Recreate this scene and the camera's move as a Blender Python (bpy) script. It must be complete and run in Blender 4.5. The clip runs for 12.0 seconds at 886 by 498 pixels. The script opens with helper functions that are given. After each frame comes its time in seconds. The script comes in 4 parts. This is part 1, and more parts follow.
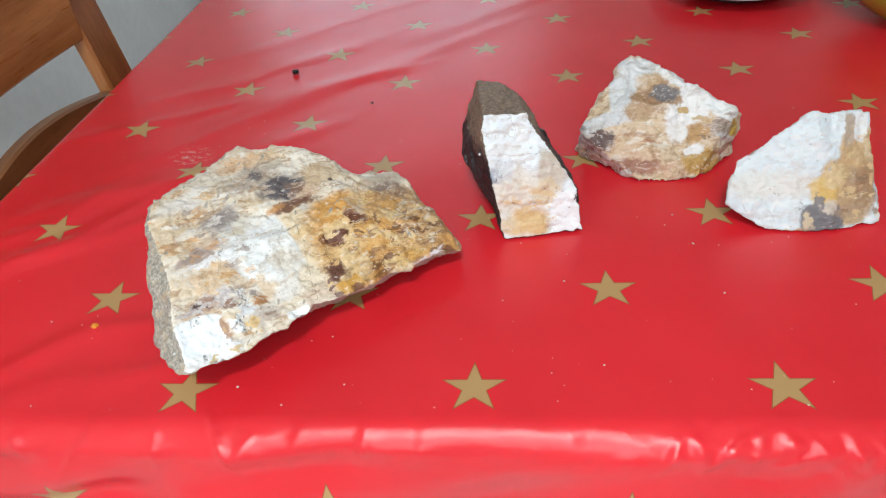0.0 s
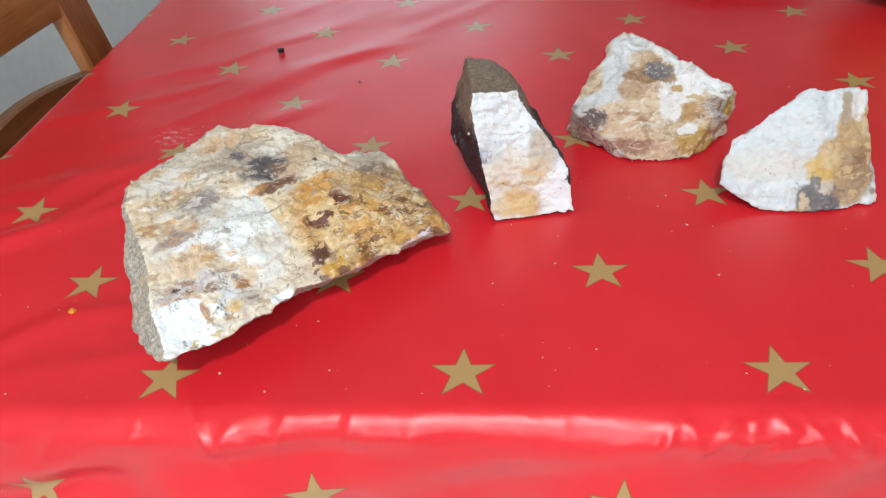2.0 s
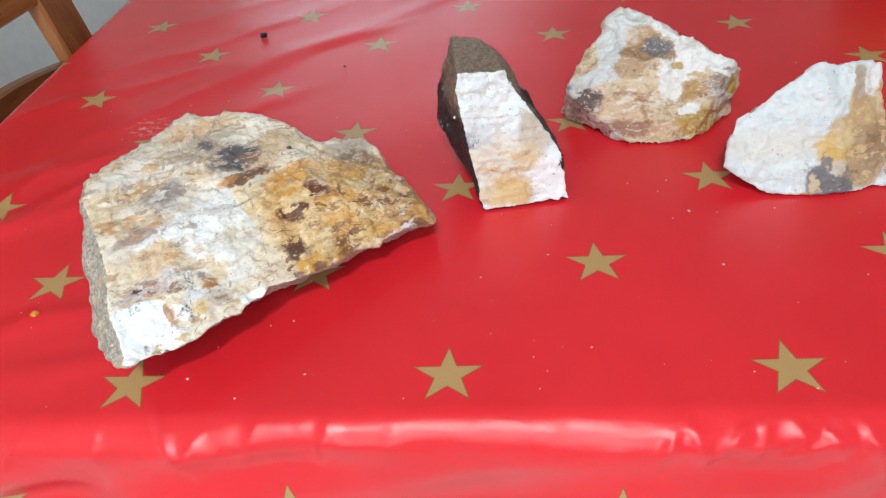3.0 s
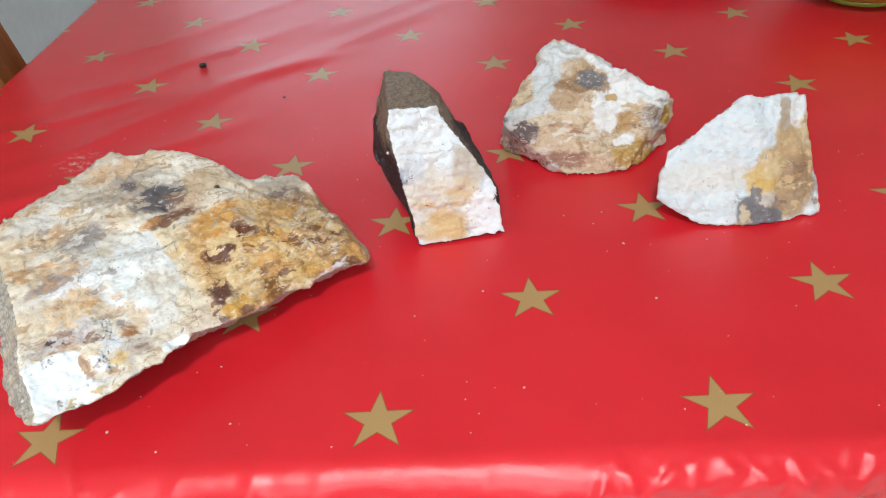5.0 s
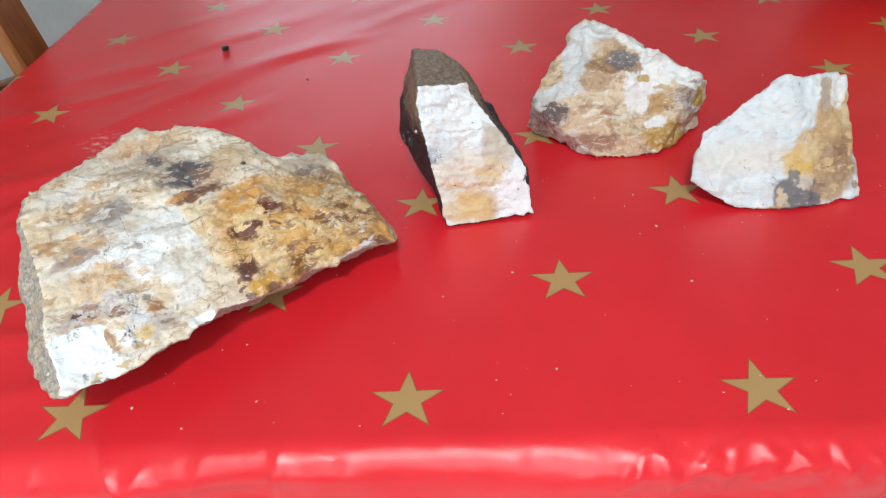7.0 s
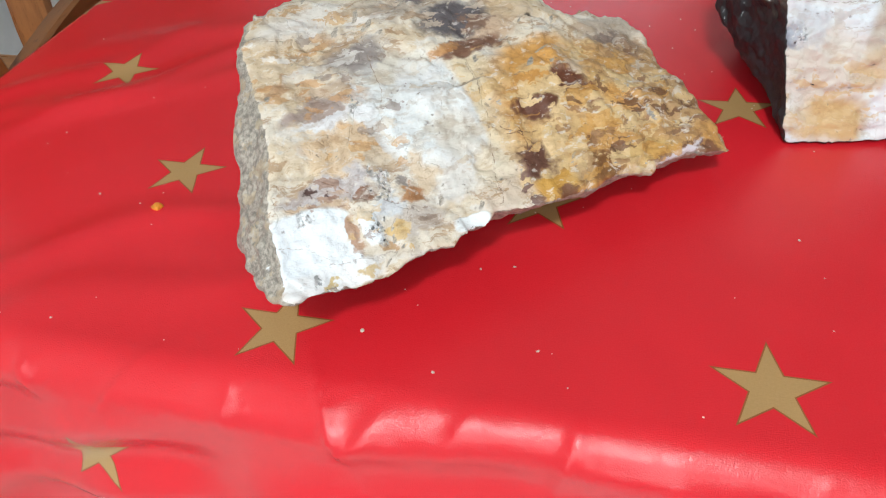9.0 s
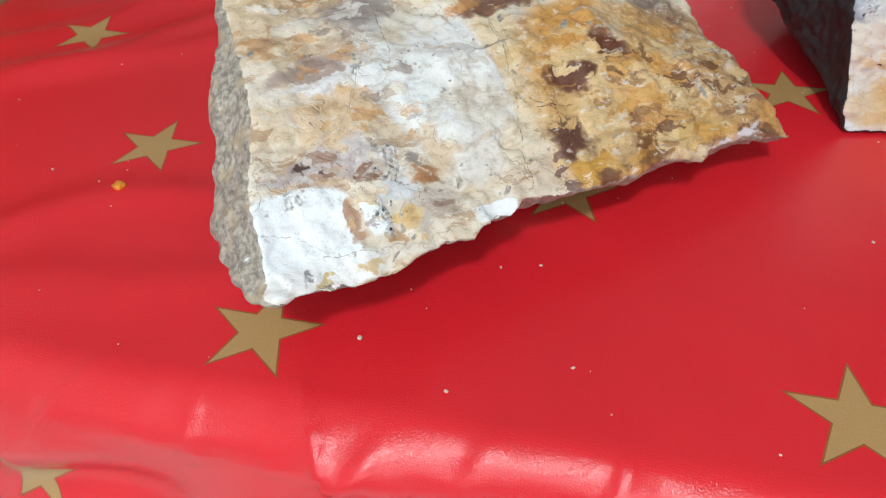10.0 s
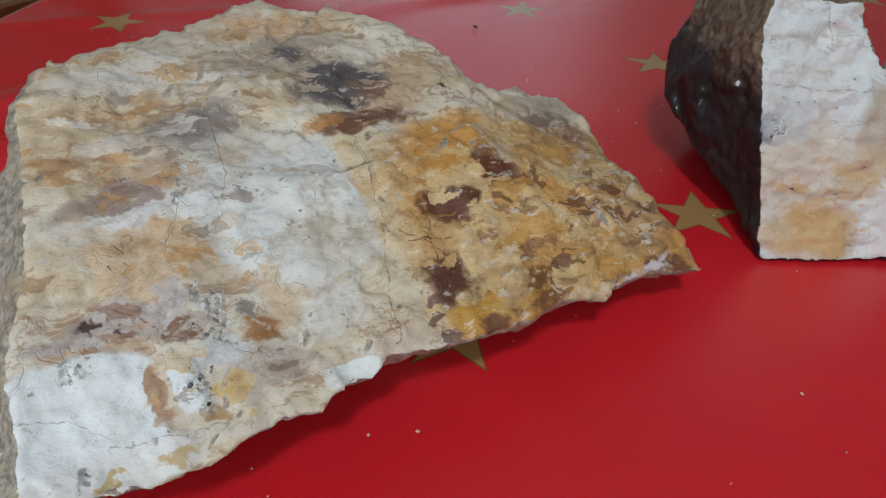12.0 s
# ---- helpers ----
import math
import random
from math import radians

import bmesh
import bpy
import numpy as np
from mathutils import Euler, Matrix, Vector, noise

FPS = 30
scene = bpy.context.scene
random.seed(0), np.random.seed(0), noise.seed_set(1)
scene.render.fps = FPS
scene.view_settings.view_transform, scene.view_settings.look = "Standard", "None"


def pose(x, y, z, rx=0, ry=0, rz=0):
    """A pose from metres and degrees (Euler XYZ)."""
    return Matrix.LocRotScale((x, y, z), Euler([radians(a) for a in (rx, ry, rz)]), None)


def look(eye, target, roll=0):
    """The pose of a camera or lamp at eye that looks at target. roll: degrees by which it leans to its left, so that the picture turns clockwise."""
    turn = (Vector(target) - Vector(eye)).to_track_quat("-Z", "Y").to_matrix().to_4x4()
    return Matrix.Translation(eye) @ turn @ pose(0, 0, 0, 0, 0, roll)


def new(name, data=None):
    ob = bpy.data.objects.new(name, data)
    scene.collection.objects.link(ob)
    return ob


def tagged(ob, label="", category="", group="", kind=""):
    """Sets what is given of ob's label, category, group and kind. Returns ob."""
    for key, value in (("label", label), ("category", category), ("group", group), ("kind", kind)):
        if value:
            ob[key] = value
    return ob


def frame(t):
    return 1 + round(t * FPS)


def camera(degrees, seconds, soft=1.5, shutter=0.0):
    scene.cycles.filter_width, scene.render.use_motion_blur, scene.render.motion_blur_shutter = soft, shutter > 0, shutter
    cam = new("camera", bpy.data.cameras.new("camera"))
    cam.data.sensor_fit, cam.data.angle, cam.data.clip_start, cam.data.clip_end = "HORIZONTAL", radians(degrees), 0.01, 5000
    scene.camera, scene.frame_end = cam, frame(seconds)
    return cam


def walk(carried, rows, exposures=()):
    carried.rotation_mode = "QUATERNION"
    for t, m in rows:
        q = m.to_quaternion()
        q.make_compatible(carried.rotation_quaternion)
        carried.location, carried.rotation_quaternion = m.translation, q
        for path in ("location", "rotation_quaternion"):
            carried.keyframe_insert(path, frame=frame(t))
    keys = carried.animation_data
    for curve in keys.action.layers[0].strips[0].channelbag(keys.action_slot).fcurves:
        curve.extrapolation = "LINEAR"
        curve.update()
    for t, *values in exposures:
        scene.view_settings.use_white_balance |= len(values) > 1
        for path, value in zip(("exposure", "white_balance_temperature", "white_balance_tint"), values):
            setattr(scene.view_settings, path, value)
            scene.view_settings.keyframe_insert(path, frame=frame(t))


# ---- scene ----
cam = camera(63.7, 12.0, 1.2)
PATH = [
    (0, (0.229, -0.321, 1.116), (0.036, 1.264, -0.088), -5.4),
    (0.5, (0.228, -0.321, 1.115), (0.052, 1.255, -0.103), -5.2),
    (1, (0.227, -0.32, 1.114), (0.051, 1.248, -0.114), -5.0),
    (1.5, (0.227, -0.321, 1.114), (0.052, 1.248, -0.114), -5.1),
    (2, (0.23, -0.31, 1.106), (0.06, 1.248, -0.136), -5.1),
    (2.5, (0.241, -0.293, 1.091), (0.026, 1.258, -0.153), -7.4),
    (2.7, (0.241, -0.288, 1.085), (0.037, 1.252, -0.175), -7.1),
    (4.3, (0.26, -0.257, 1.085), (0.167, 1.281, -0.191), -4.8),
    (4.5, (0.263, -0.26, 1.083), (0.201, 1.282, -0.189), -4.7),
    (5, (0.264, -0.265, 1.09), (0.179, 1.305, -0.146), -5.2),
    (5.5, (0.258, -0.266, 1.085), (0.167, 1.302, -0.153), -4.9),
    (6, (0.25, -0.266, 1.085), (0.153, 1.304, -0.151), -4.3),
    (6.5, (0.251, -0.266, 1.082), (0.135, 1.301, -0.154), -5.0),
    (6.7, (0.252, -0.266, 1.081), (0.135, 1.301, -0.156), -5.3),
    (8.3, (0.187, -0.218, 1.015), (-0.111, 1.267, -0.291), -5.2),
    (8.5, (0.16, -0.205, 1.006), (-0.226, 1.245, -0.317), -5.6),
    (9, (0.131, -0.178, 0.983), (-0.289, 1.225, -0.379), -5.2),
    (9.5, (0.128, -0.164, 0.977), (-0.274, 1.243, -0.387), -4.6),
    (10, (0.109, -0.146, 0.947), (-0.265, 1.265, -0.42), -2.6),
    (10.5, (0.087, -0.129, 0.915), (-0.279, 1.39, -0.334), 0.3),
    (11, (0.079, -0.109, 0.91), (-0.197, 1.434, -0.332), 3.2),
    (11.5, (0.094, -0.1, 0.924), (-0.141, 1.506, -0.245), 3.4),
    (12, (0.122, -0.094, 0.93), (-0.1, 1.519, -0.232), 1.5),
]
# the clip's camera closes down as the pale stone fills its view
EXPOSURES = [(0, 0.15), (8.3, 0.15), (9.5, -0.04), (10.5, -0.15), (11.0, -0.4), (11.5, -0.65), (12.0, -0.75)]
walk(cam, [(t, look(eye, target, roll)) for t, eye, target, roll in PATH], EXPOSURES)


# ---- light ----
world = bpy.data.worlds.new("world")
scene.world = world
world.use_nodes = True
wn = world.node_tree
sky = wn.nodes.new("ShaderNodeTexSky")
sky.sky_type = "NISHITA"
sky.sun_disc = False
sky.sun_elevation, sky.sun_rotation = radians(35), radians(150)
wn.nodes["Background"].inputs["Strength"].default_value = 0.12
wn.links.new(sky.outputs[0], wn.nodes["Background"].inputs["Color"])

TABLE = 0.75
ROOM = (-1.30, 2.4, -1.9, 3.4, 2.5)      # x0, x1, y0, y1, height
WIN_B = (-0.5, 0.9, 1.20, 2.30)       # window behind the camera: x0, x1, z0, z1
WIN_N = (-1.1, 0.35, 1.0, 2.2)          # unseen window added in the far wall


def area_light(name, where, size_x, size_y, power):
    """A rectangular area light, for window daylight and for the added lights."""
    la = bpy.data.lights.new(name, "AREA")
    la.shape, la.size, la.size_y, la.energy, la.color = "RECTANGLE", size_x, size_y, power, (0.93, 0.97, 1.0)
    ob = new(name, la)
    ob.matrix_world = where
    return ob


area_light("window_daylight", pose(0.2, -1.88, 1.75, 90, 0, 0), 1.4, 1.1, 18)
# added overhead light, its lamp unseen, for the gloss on the cloth's front edge
area_light("added_overhead_light", pose(0.16, -1.15, 2.43), 0.20, 0.20, 30).data.color = (0.95, 0.98, 1.0)
# added light that lifts the cloth's far sheen and the west wall
area_light("added_far_daylight", pose(-0.375, 3.38, 1.6, -90, 0, 0), 1.45, 1.2, 5.5)


# ---- materials ----
def nodes_of(name):
    m = bpy.data.materials.new(name)
    m.use_nodes = True
    return m, m.node_tree, m.node_tree.nodes["Principled BSDF"]


class Net:
    """Short hand for building a node tree."""

    def __init__(self, tree):
        self.t = tree

    def node(self, kind, **values):
        n = self.t.nodes.new(kind)
        for k, v in values.items():
            if k == "op":
                n.operation = v
            elif k == "dtype":
                n.data_type = v
            elif k == "feature":
                n.feature = v
        return n

    def put(self, socket, v):
        if isinstance(v, bpy.types.NodeSocket):
            self.t.links.new(v, socket)
        else:
            socket.default_value = v

    def math(self, op, a, b=0.0, c=0.0, clamp=False):
        n = self.node("ShaderNodeMath", op=op)
        n.use_clamp = clamp
        for i, v in enumerate((a, b, c)):
            self.put(n.inputs[i], v)
        return n.outputs[0]

    def vec(self, op, a, b=(0, 0, 0)):
        n = self.node("ShaderNodeVectorMath", op=op)
        self.put(n.inputs[0], a)
        if op == "SCALE":
            self.put(n.inputs[3], b)
        else:
            self.put(n.inputs[1], b)
        return n.outputs["Value"] if op in ("DOT_PRODUCT", "LENGTH") else n.outputs[0]

    def coords(self, which="Object"):
        return self.node("ShaderNodeTexCoord").outputs[which]

    def noise(self, p, scale, detail=4.0, rough=0.6, out="Fac", lac=2.0):
        n = self.node("ShaderNodeTexNoise")
        self.put(n.inputs["Vector"], p)
        for k, v in (("Scale", scale), ("Detail", detail), ("Roughness", rough), ("Lacunarity", lac)):
            self.put(n.inputs[k], v)
        return n.outputs[out]

    def voronoi(self, p, scale, feature="F1", out="Distance"):
        n = self.node("ShaderNodeTexVoronoi", feature=feature)
        self.put(n.inputs["Vector"], p)
        self.put(n.inputs["Scale"], scale)
        return n.outputs[out]

    def step(self, x, lo, hi, a=0.0, b=1.0):
        n = self.node("ShaderNodeMapRange")
        n.interpolation_type = "SMOOTHSTEP"
        for i, v in enumerate((x, lo, hi, a, b)):
            self.put(n.inputs[i], v)
        return n.outputs[0]

    def mix(self, f, a, b, blend="MIX"):
        n = self.node("ShaderNodeMix", dtype="RGBA")
        n.blend_type = blend
        self.put(n.inputs[0], f)
        for i, v in ((6, a), (7, b)):
            self.put(n.inputs[i], (*v, 1.0) if isinstance(v, tuple) and len(v) == 3 else v)
        return n.outputs[2]

    def xyz(self, x, y, zz):
        n = self.node("ShaderNodeCombineXYZ")
        for i, v in enumerate((x, y, zz)):
            self.put(n.inputs[i], v)
        return n.outputs[0]

    def split(self, v):
        n = self.node("ShaderNodeSeparateXYZ")
        self.put(n.inputs[0], v)
        return n.outputs

    def bump(self, height, strength, distance, normal=None):
        n = self.node("ShaderNodeBump")
        self.put(n.inputs["Height"], height)
        n.inputs["Strength"].default_value, n.inputs["Distance"].default_value = strength, distance
        if normal is not None:
            self.put(n.inputs["Normal"], normal)
        return n.outputs[0]


def paint(name, color, rough=0.6, grain=60.0, amount=0.08, relief=0.0004, metal=0.0, spec=0.5, coat=0.0):
    """A plain painted, glazed or plastered surface with slight stains and grain."""
    m, tree, p = nodes_of(name)
    g = Net(tree)
    c = g.coords()
    big, fine = g.noise(c, grain * 0.08, 3), g.noise(c, grain, 5)
    v = g.math("ADD", g.math("MULTIPLY", big, 0.6), g.math("MULTIPLY", fine, 0.4))
    dark = tuple(x * (1 - 2 * amount) for x in color)
    lite = tuple(min(1, x * (1 + 1.2 * amount)) for x in color)
    g.put(p.inputs["Base Color"], g.mix(g.step(v, 0.3, 0.7), dark, lite))
    g.put(p.inputs["Roughness"], g.step(fine, 0.2, 0.8, rough * 0.85, min(1.0, rough * 1.15)))
    p.inputs["Metallic"].default_value = metal
    p.inputs["Specular IOR Level"].default_value = spec
    p.inputs["Coat Weight"].default_value = coat
    if relief:
        g.put(p.inputs["Normal"], g.bump(fine, 0.4, relief))
    return m


def wood(name, dark, lite, rough=0.35, axis="Y", scale=1.0):
    """Varnished wood with grain along one axis of the part."""
    m, tree, p = nodes_of(name)
    g = Net(tree)
    x, y, zz = g.split(g.coords())
    k = 0.07
    along = {"X": (k, 1, 1), "Y": (1, k, 1), "Z": (1, 1, k)}[axis]
    q = g.xyz(g.math("MULTIPLY", x, along[0] * scale), g.math("MULTIPLY", y, along[1] * scale), g.math("MULTIPLY", zz, along[2] * scale))
    warp = g.vec("ADD", q, g.vec("SCALE", g.noise(q, 12, 2, 0.5, "Color"), 0.03))
    broad, grain, pores = g.noise(warp, 28, 3, 0.55), g.noise(warp, 110, 4, 0.6), g.noise(q, 480, 2, 0.5)
    v = g.math("ADD", g.math("MULTIPLY", broad, 0.65), g.math("MULTIPLY", grain, 0.35))
    col = g.mix(g.step(v, 0.32, 0.68), dark, lite)
    col = g.mix(g.step(pores, 0.58, 0.7, 0.0, 0.35), col, tuple(a * 0.5 for a in dark))
    g.put(p.inputs["Base Color"], col)
    g.put(p.inputs["Roughness"], g.step(grain, 0.2, 0.8, rough * 0.8, rough * 1.3))
    g.put(p.inputs["Normal"], g.bump(grain, 0.25, 0.0006))
    return m


STEP, STAR_R = 0.2, 0.0228


def oilcloth():
    """Red wipe-clean cloth with printed tan stars, on coordinates that follow the cloth in metres."""
    m, tree, p = nodes_of("red_star_oilcloth")
    g = Net(tree)
    uvs = g.node("ShaderNodeUVMap").outputs[0]
    u, v, _ = g.split(uvs)
    body = rim = None
    for du, dv in ((0.0, 0.0025), (0.1, 0.1025)):
        a = g.math("SUBTRACT", g.math("FLOORED_MODULO", g.math("ADD", g.math("SUBTRACT", u, du), STEP / 2), STEP), STEP / 2)
        b = g.math("SUBTRACT", g.math("FLOORED_MODULO", g.math("ADD", g.math("SUBTRACT", v, dv), STEP / 2), STEP), STEP / 2)
        r = g.math("SQRT", g.math("ADD", g.math("MULTIPLY", a, a), g.math("MULTIPLY", b, b)))
        th = g.math("ARCTAN2", a, b)
        fold = g.math("ABSOLUTE", g.math("SUBTRACT", g.math("FLOORED_MODULO", g.math("ADD", th, math.pi / 5), 2 * math.pi / 5), math.pi / 5))
        d = g.math("MULTIPLY", r, g.math("ADD", g.math("COSINE", fold), g.math("MULTIPLY", g.math("SINE", fold), 3.078)))
        inner, outer = g.step(d, STAR_R * 0.93, STAR_R * 0.96, 1.0, 0.0), g.step(d, STAR_R * 1.01, STAR_R * 1.06, 1.0, 0.0)
        body = inner if body is None else g.math("MAXIMUM", body, inner)
        rim = outer if rim is None else g.math("MAXIMUM", rim, outer)
    flat = g.xyz(u, v, 0.0)
    cloud, weave = g.noise(flat, 5.0, 3), g.noise(flat, 1500, 2, 0.6)
    red = g.mix(g.step(cloud, 0.3, 0.7), (0.61, 0.012, 0.021), (0.69, 0.017, 0.028))
    red = g.mix(g.step(weave, 0.35, 0.7, 0.0, 0.25), red, (0.70, 0.04, 0.05))
    tan = g.mix(g.noise(flat, 900, 3), (0.36, 0.22, 0.085), (0.46, 0.29, 0.12))
    col = g.mix(rim, red, (0.25, 0.09, 0.025))
    col = g.mix(body, col, tan)
    # pale stone dust rubbed into the cloth behind the large stone
    dust = g.math("MULTIPLY", g.step(g.vec("LENGTH", g.vec("SUBTRACT", flat, (-0.115, 0.335, 0.0))), 0.004, 0.03, 1.0, 0.0), g.step(g.noise(flat, 160, 4), 0.48, 0.7))
    col = g.mix(g.math("MULTIPLY", dust, 0.6), col, (0.6, 0.5, 0.45))
    g.put(p.inputs["Base Color"], col)
    smear = g.noise(flat, 14, 4, 0.6)
    g.put(p.inputs["Roughness"], g.step(smear, 0.25, 0.75, 0.14, 0.24))
    p.inputs["Specular IOR Level"].default_value = 0.5
    emboss = g.bump(weave, 0.55, 0.0003)
    g.put(p.inputs["Normal"], g.bump(g.noise(flat, 38, 3), 0.3, 0.0012, emboss))
    return m


def stained_face(name, e1, e2, rows, islands, lines, druses, rind, way, seed=0.0, ground=((0.61, 0.51, 0.36), (0.70, 0.67, 0.59), (0.44, 0.29, 0.16)), turned=(0.24, 0.36), cap=None, dirt=1.0, relief=0.6):
    """A broken flint face stained in patches with crisp, lobed borders, in axes e1 and e2.
    rows: (u, v, radius u, radius v, turn, colour, strength, border, ragged); islands: (u, v, radius u, radius v, colour, from, size, strength);
    lines: (u, v, u, v, width, colour, strength); druses: (u, v, radius u, radius v); rind: colour of the sides that turn from way;
    cap: (colour, from, to) of the rind high on the stone."""
    m, tree, p = nodes_of(name)
    g = Net(tree)
    pos = g.coords()
    c = g.vec("ADD", pos, (seed, seed, seed))
    slow = g.vec("SUBTRACT", g.noise(c, 60, 3, 0.55, "Color"), (0.5, 0.5, 0.5))
    quick = g.vec("SUBTRACT", g.noise(c, 240, 4, 0.65, "Color"), (0.5, 0.5, 0.5))

    def flat(amount):
        q = g.vec("ADD", pos, g.vec("ADD", g.vec("SCALE", slow, 0.017 * amount), g.vec("SCALE", quick, 0.0075 * amount)))
        return g.vec("DOT_PRODUCT", q, e1), g.vec("DOT_PRODUCT", q, e2)

    near = {r: flat(r) for r in sorted({row[8] for row in rows} | {0.35, 1.0})}
    along, up = g.vec("DOT_PRODUCT", c, e1), g.vec("DOT_PRODUCT", c, e2)
    deep = g.vec("DOT_PRODUCT", c, tuple(Vector(e1).cross(Vector(e2))))
    lay = g.vec("ADD", g.xyz(g.math("MULTIPLY", along, 0.45), up, deep), g.vec("SCALE", slow, 0.012))
    cloud, streak = g.noise(c, 38, 4, 0.6), g.noise(lay, 120, 5, 0.68)
    mottle, grain, speck = g.noise(lay, 300, 4, 0.65), g.noise(c, 900, 3, 0.6), g.noise(c, 420, 4, 0.7)

    def inside(u, v, row, border, strength=1.0, square=False):
        pu, pv, ru, rv, turn = row
        ca, sa = math.cos(radians(turn)), math.sin(radians(turn))
        du, dv = g.math("SUBTRACT", u, pu / 1000), g.math("SUBTRACT", v, pv / 1000)
        x = g.math("ADD", g.math("MULTIPLY", du, ca * 1000 / ru), g.math("MULTIPLY", dv, sa * 1000 / ru))
        y = g.math("SUBTRACT", g.math("MULTIPLY", dv, ca * 1000 / rv), g.math("MULTIPLY", du, sa * 1000 / rv))
        x, y = g.math("MULTIPLY", x, x), g.math("MULTIPLY", y, y)
        if square:
            r = g.math("SQRT", g.math("ADD", g.math("MULTIPLY", x, x), g.math("MULTIPLY", y, y)))
        else:
            r = g.math("ADD", x, y)
        return g.step(r, (1 - border) ** 2, (1 + border) ** 2, strength, 0.0)

    # cream ground with paler and browner streaks along the layers
    col = g.mix(g.step(cloud, 0.38, 0.62), ground[0], ground[1])
    col = g.mix(g.step(streak, 0.54, 0.58, 0.0, 0.6), col, ground[2])
    col = g.mix(g.step(streak, 0.38, 0.45, 0.55, 0.0), col, (0.68, 0.68, 0.66))
    plates, blurred = 0.0, g.vec("ADD", lay, g.vec("SCALE", quick, 0.003))
    for pu, pv, ru, rv, turn, color, strength, border, ragged in rows:
        f = inside(*near[ragged], (pu, pv, ru, rv, turn), border, strength, ragged < 0.5)
        if min(color) > 0.69:
            plates = g.math("MAXIMUM", plates, f)
        col = g.mix(f, col, color)
    for k, (pu, pv, ru, rv, color, lo, size, strength) in enumerate(islands):
        blots = g.node("ShaderNodeTexNoise")
        blots.noise_dimensions = "4D"
        g.put(blots.inputs["Vector"], blurred)
        for socket, value in (("W", k * 1.7), ("Scale", size), ("Detail", 3.0), ("Roughness", 0.5)):
            blots.inputs[socket].default_value = value
        field = blots.outputs[0]
        f = g.math("MULTIPLY", inside(*near[1.0], (pu, pv, ru, rv, 0), 0.3, strength), g.step(field, lo, lo + 0.014))
        col = g.mix(f, col, color)
    # every patch is mottled and streaked along the layers, the smooth pale plates less so
    rest = g.step(plates, 0.2, 0.9, dirt, 0.3 * dirt)
    col = g.mix(g.math("MULTIPLY", g.step(streak, 0.52, 0.60, 0.0, 0.45), rest), col, g.vec("MULTIPLY", col, (0.66, 0.55, 0.44)))
    col = g.mix(g.math("MULTIPLY", g.step(mottle, 0.43, 0.34, 0.0, 0.55), rest), col, (0.72, 0.70, 0.64))
    col = g.mix(g.math("MULTIPLY", g.step(mottle, 0.55, 0.66, 0.0, 0.5), rest), col, g.vec("MULTIPLY", col, (0.66, 0.58, 0.50)))
    col = g.mix(g.step(cloud, 0.44, 0.64, 0.0, 0.16), col, g.vec("MULTIPLY", col, (0.90, 0.83, 0.72)))
    cut = 0.0
    lu, lv = near[0.35]
    for ua, va, ub, vb, width, color, strength in lines:
        du, dv = (ub - ua) / 1000, (vb - va) / 1000
        ll = du * du + dv * dv
        x, y = g.math("SUBTRACT", lu, ua / 1000), g.math("SUBTRACT", lv, va / 1000)
        t = g.math("ADD", g.math("MULTIPLY", x, du / ll), g.math("MULTIPLY", y, dv / ll), clamp=True)
        x, y = g.math("SUBTRACT", x, g.math("MULTIPLY", t, du)), g.math("SUBTRACT", y, g.math("MULTIPLY", t, dv))
        r = g.math("SQRT", g.math("ADD", g.math("MULTIPLY", x, x), g.math("MULTIPLY", y, y)))
        f = g.math("MULTIPLY", g.step(r, width * 0.00012, width * 0.00036, strength, 0.0), g.step(speck, 0.40, 0.56))
        cut = g.math("MAXIMUM", cut, f)
        col = g.mix(f, col, color)
    # hairline cracks, pin holes and dirt in the pores
    cell = g.voronoi(g.vec("ADD", c, g.vec("SCALE", slow, 0.03)), 34, "DISTANCE_TO_EDGE")
    crack = g.math("MULTIPLY", g.step(cell, 0.004, 0.016, 1.0, 0.0), g.step(cloud, 0.5, 0.58))
    holes = g.math("MULTIPLY", g.step(g.voronoi(g.vec("ADD", c, g.vec("SCALE", quick, 0.006)), 240), 0.10, 0.24, 1.0, 0.0), g.step(g.noise(c, 80, 3), 0.56, 0.61))
    col = g.mix(g.math("MULTIPLY", crack, 0.12), col, (0.20, 0.13, 0.08))
    col = g.mix(g.math("MULTIPLY", holes, 0.6), col, (0.17, 0.13, 0.11))
    pores = g.step(speck, 0.60, 0.68)
    col = g.mix(g.math("MULTIPLY", pores, 0.3 * dirt), col, (0.24, 0.18, 0.13))
    facing = g.math("ADD", g.vec("DOT_PRODUCT", g.coords("Normal"), way), g.math("MULTIPLY", g.math("SUBTRACT", streak, 0.5), 0.3))
    side = g.step(facing, turned[0], turned[1], 1.0, 0.0)
    tint = g.mix(g.step(speck, 0.36, 0.64), tuple(q * 0.55 for q in rind), tuple(q * 1.3 for q in rind))
    tint = g.mix(g.step(streak, 0.54, 0.6, 0.0, 0.6), tint, tuple(q * w for q, w in zip(rind, (1.25, 1.08, 0.82))))
    if cap:
        level = g.math("ADD", g.split(pos)[2], g.math("MULTIPLY", g.math("SUBTRACT", streak, 0.5), 0.05))
        tint = g.mix(g.step(level, cap[1], cap[2]), tint, g.mix(g.step(speck, 0.36, 0.62), tuple(q * 0.55 for q in cap[0]), tuple(q * 1.5 for q in cap[0])))
    col = g.mix(side, col, tint)
    # druses of small clear crystals that glint
    druse = 0.0
    for pu, pv, ru, rv in druses:
        druse = g.math("MAXIMUM", druse, inside(*near[1.0], (pu, pv, ru, rv, 0), 0.3))
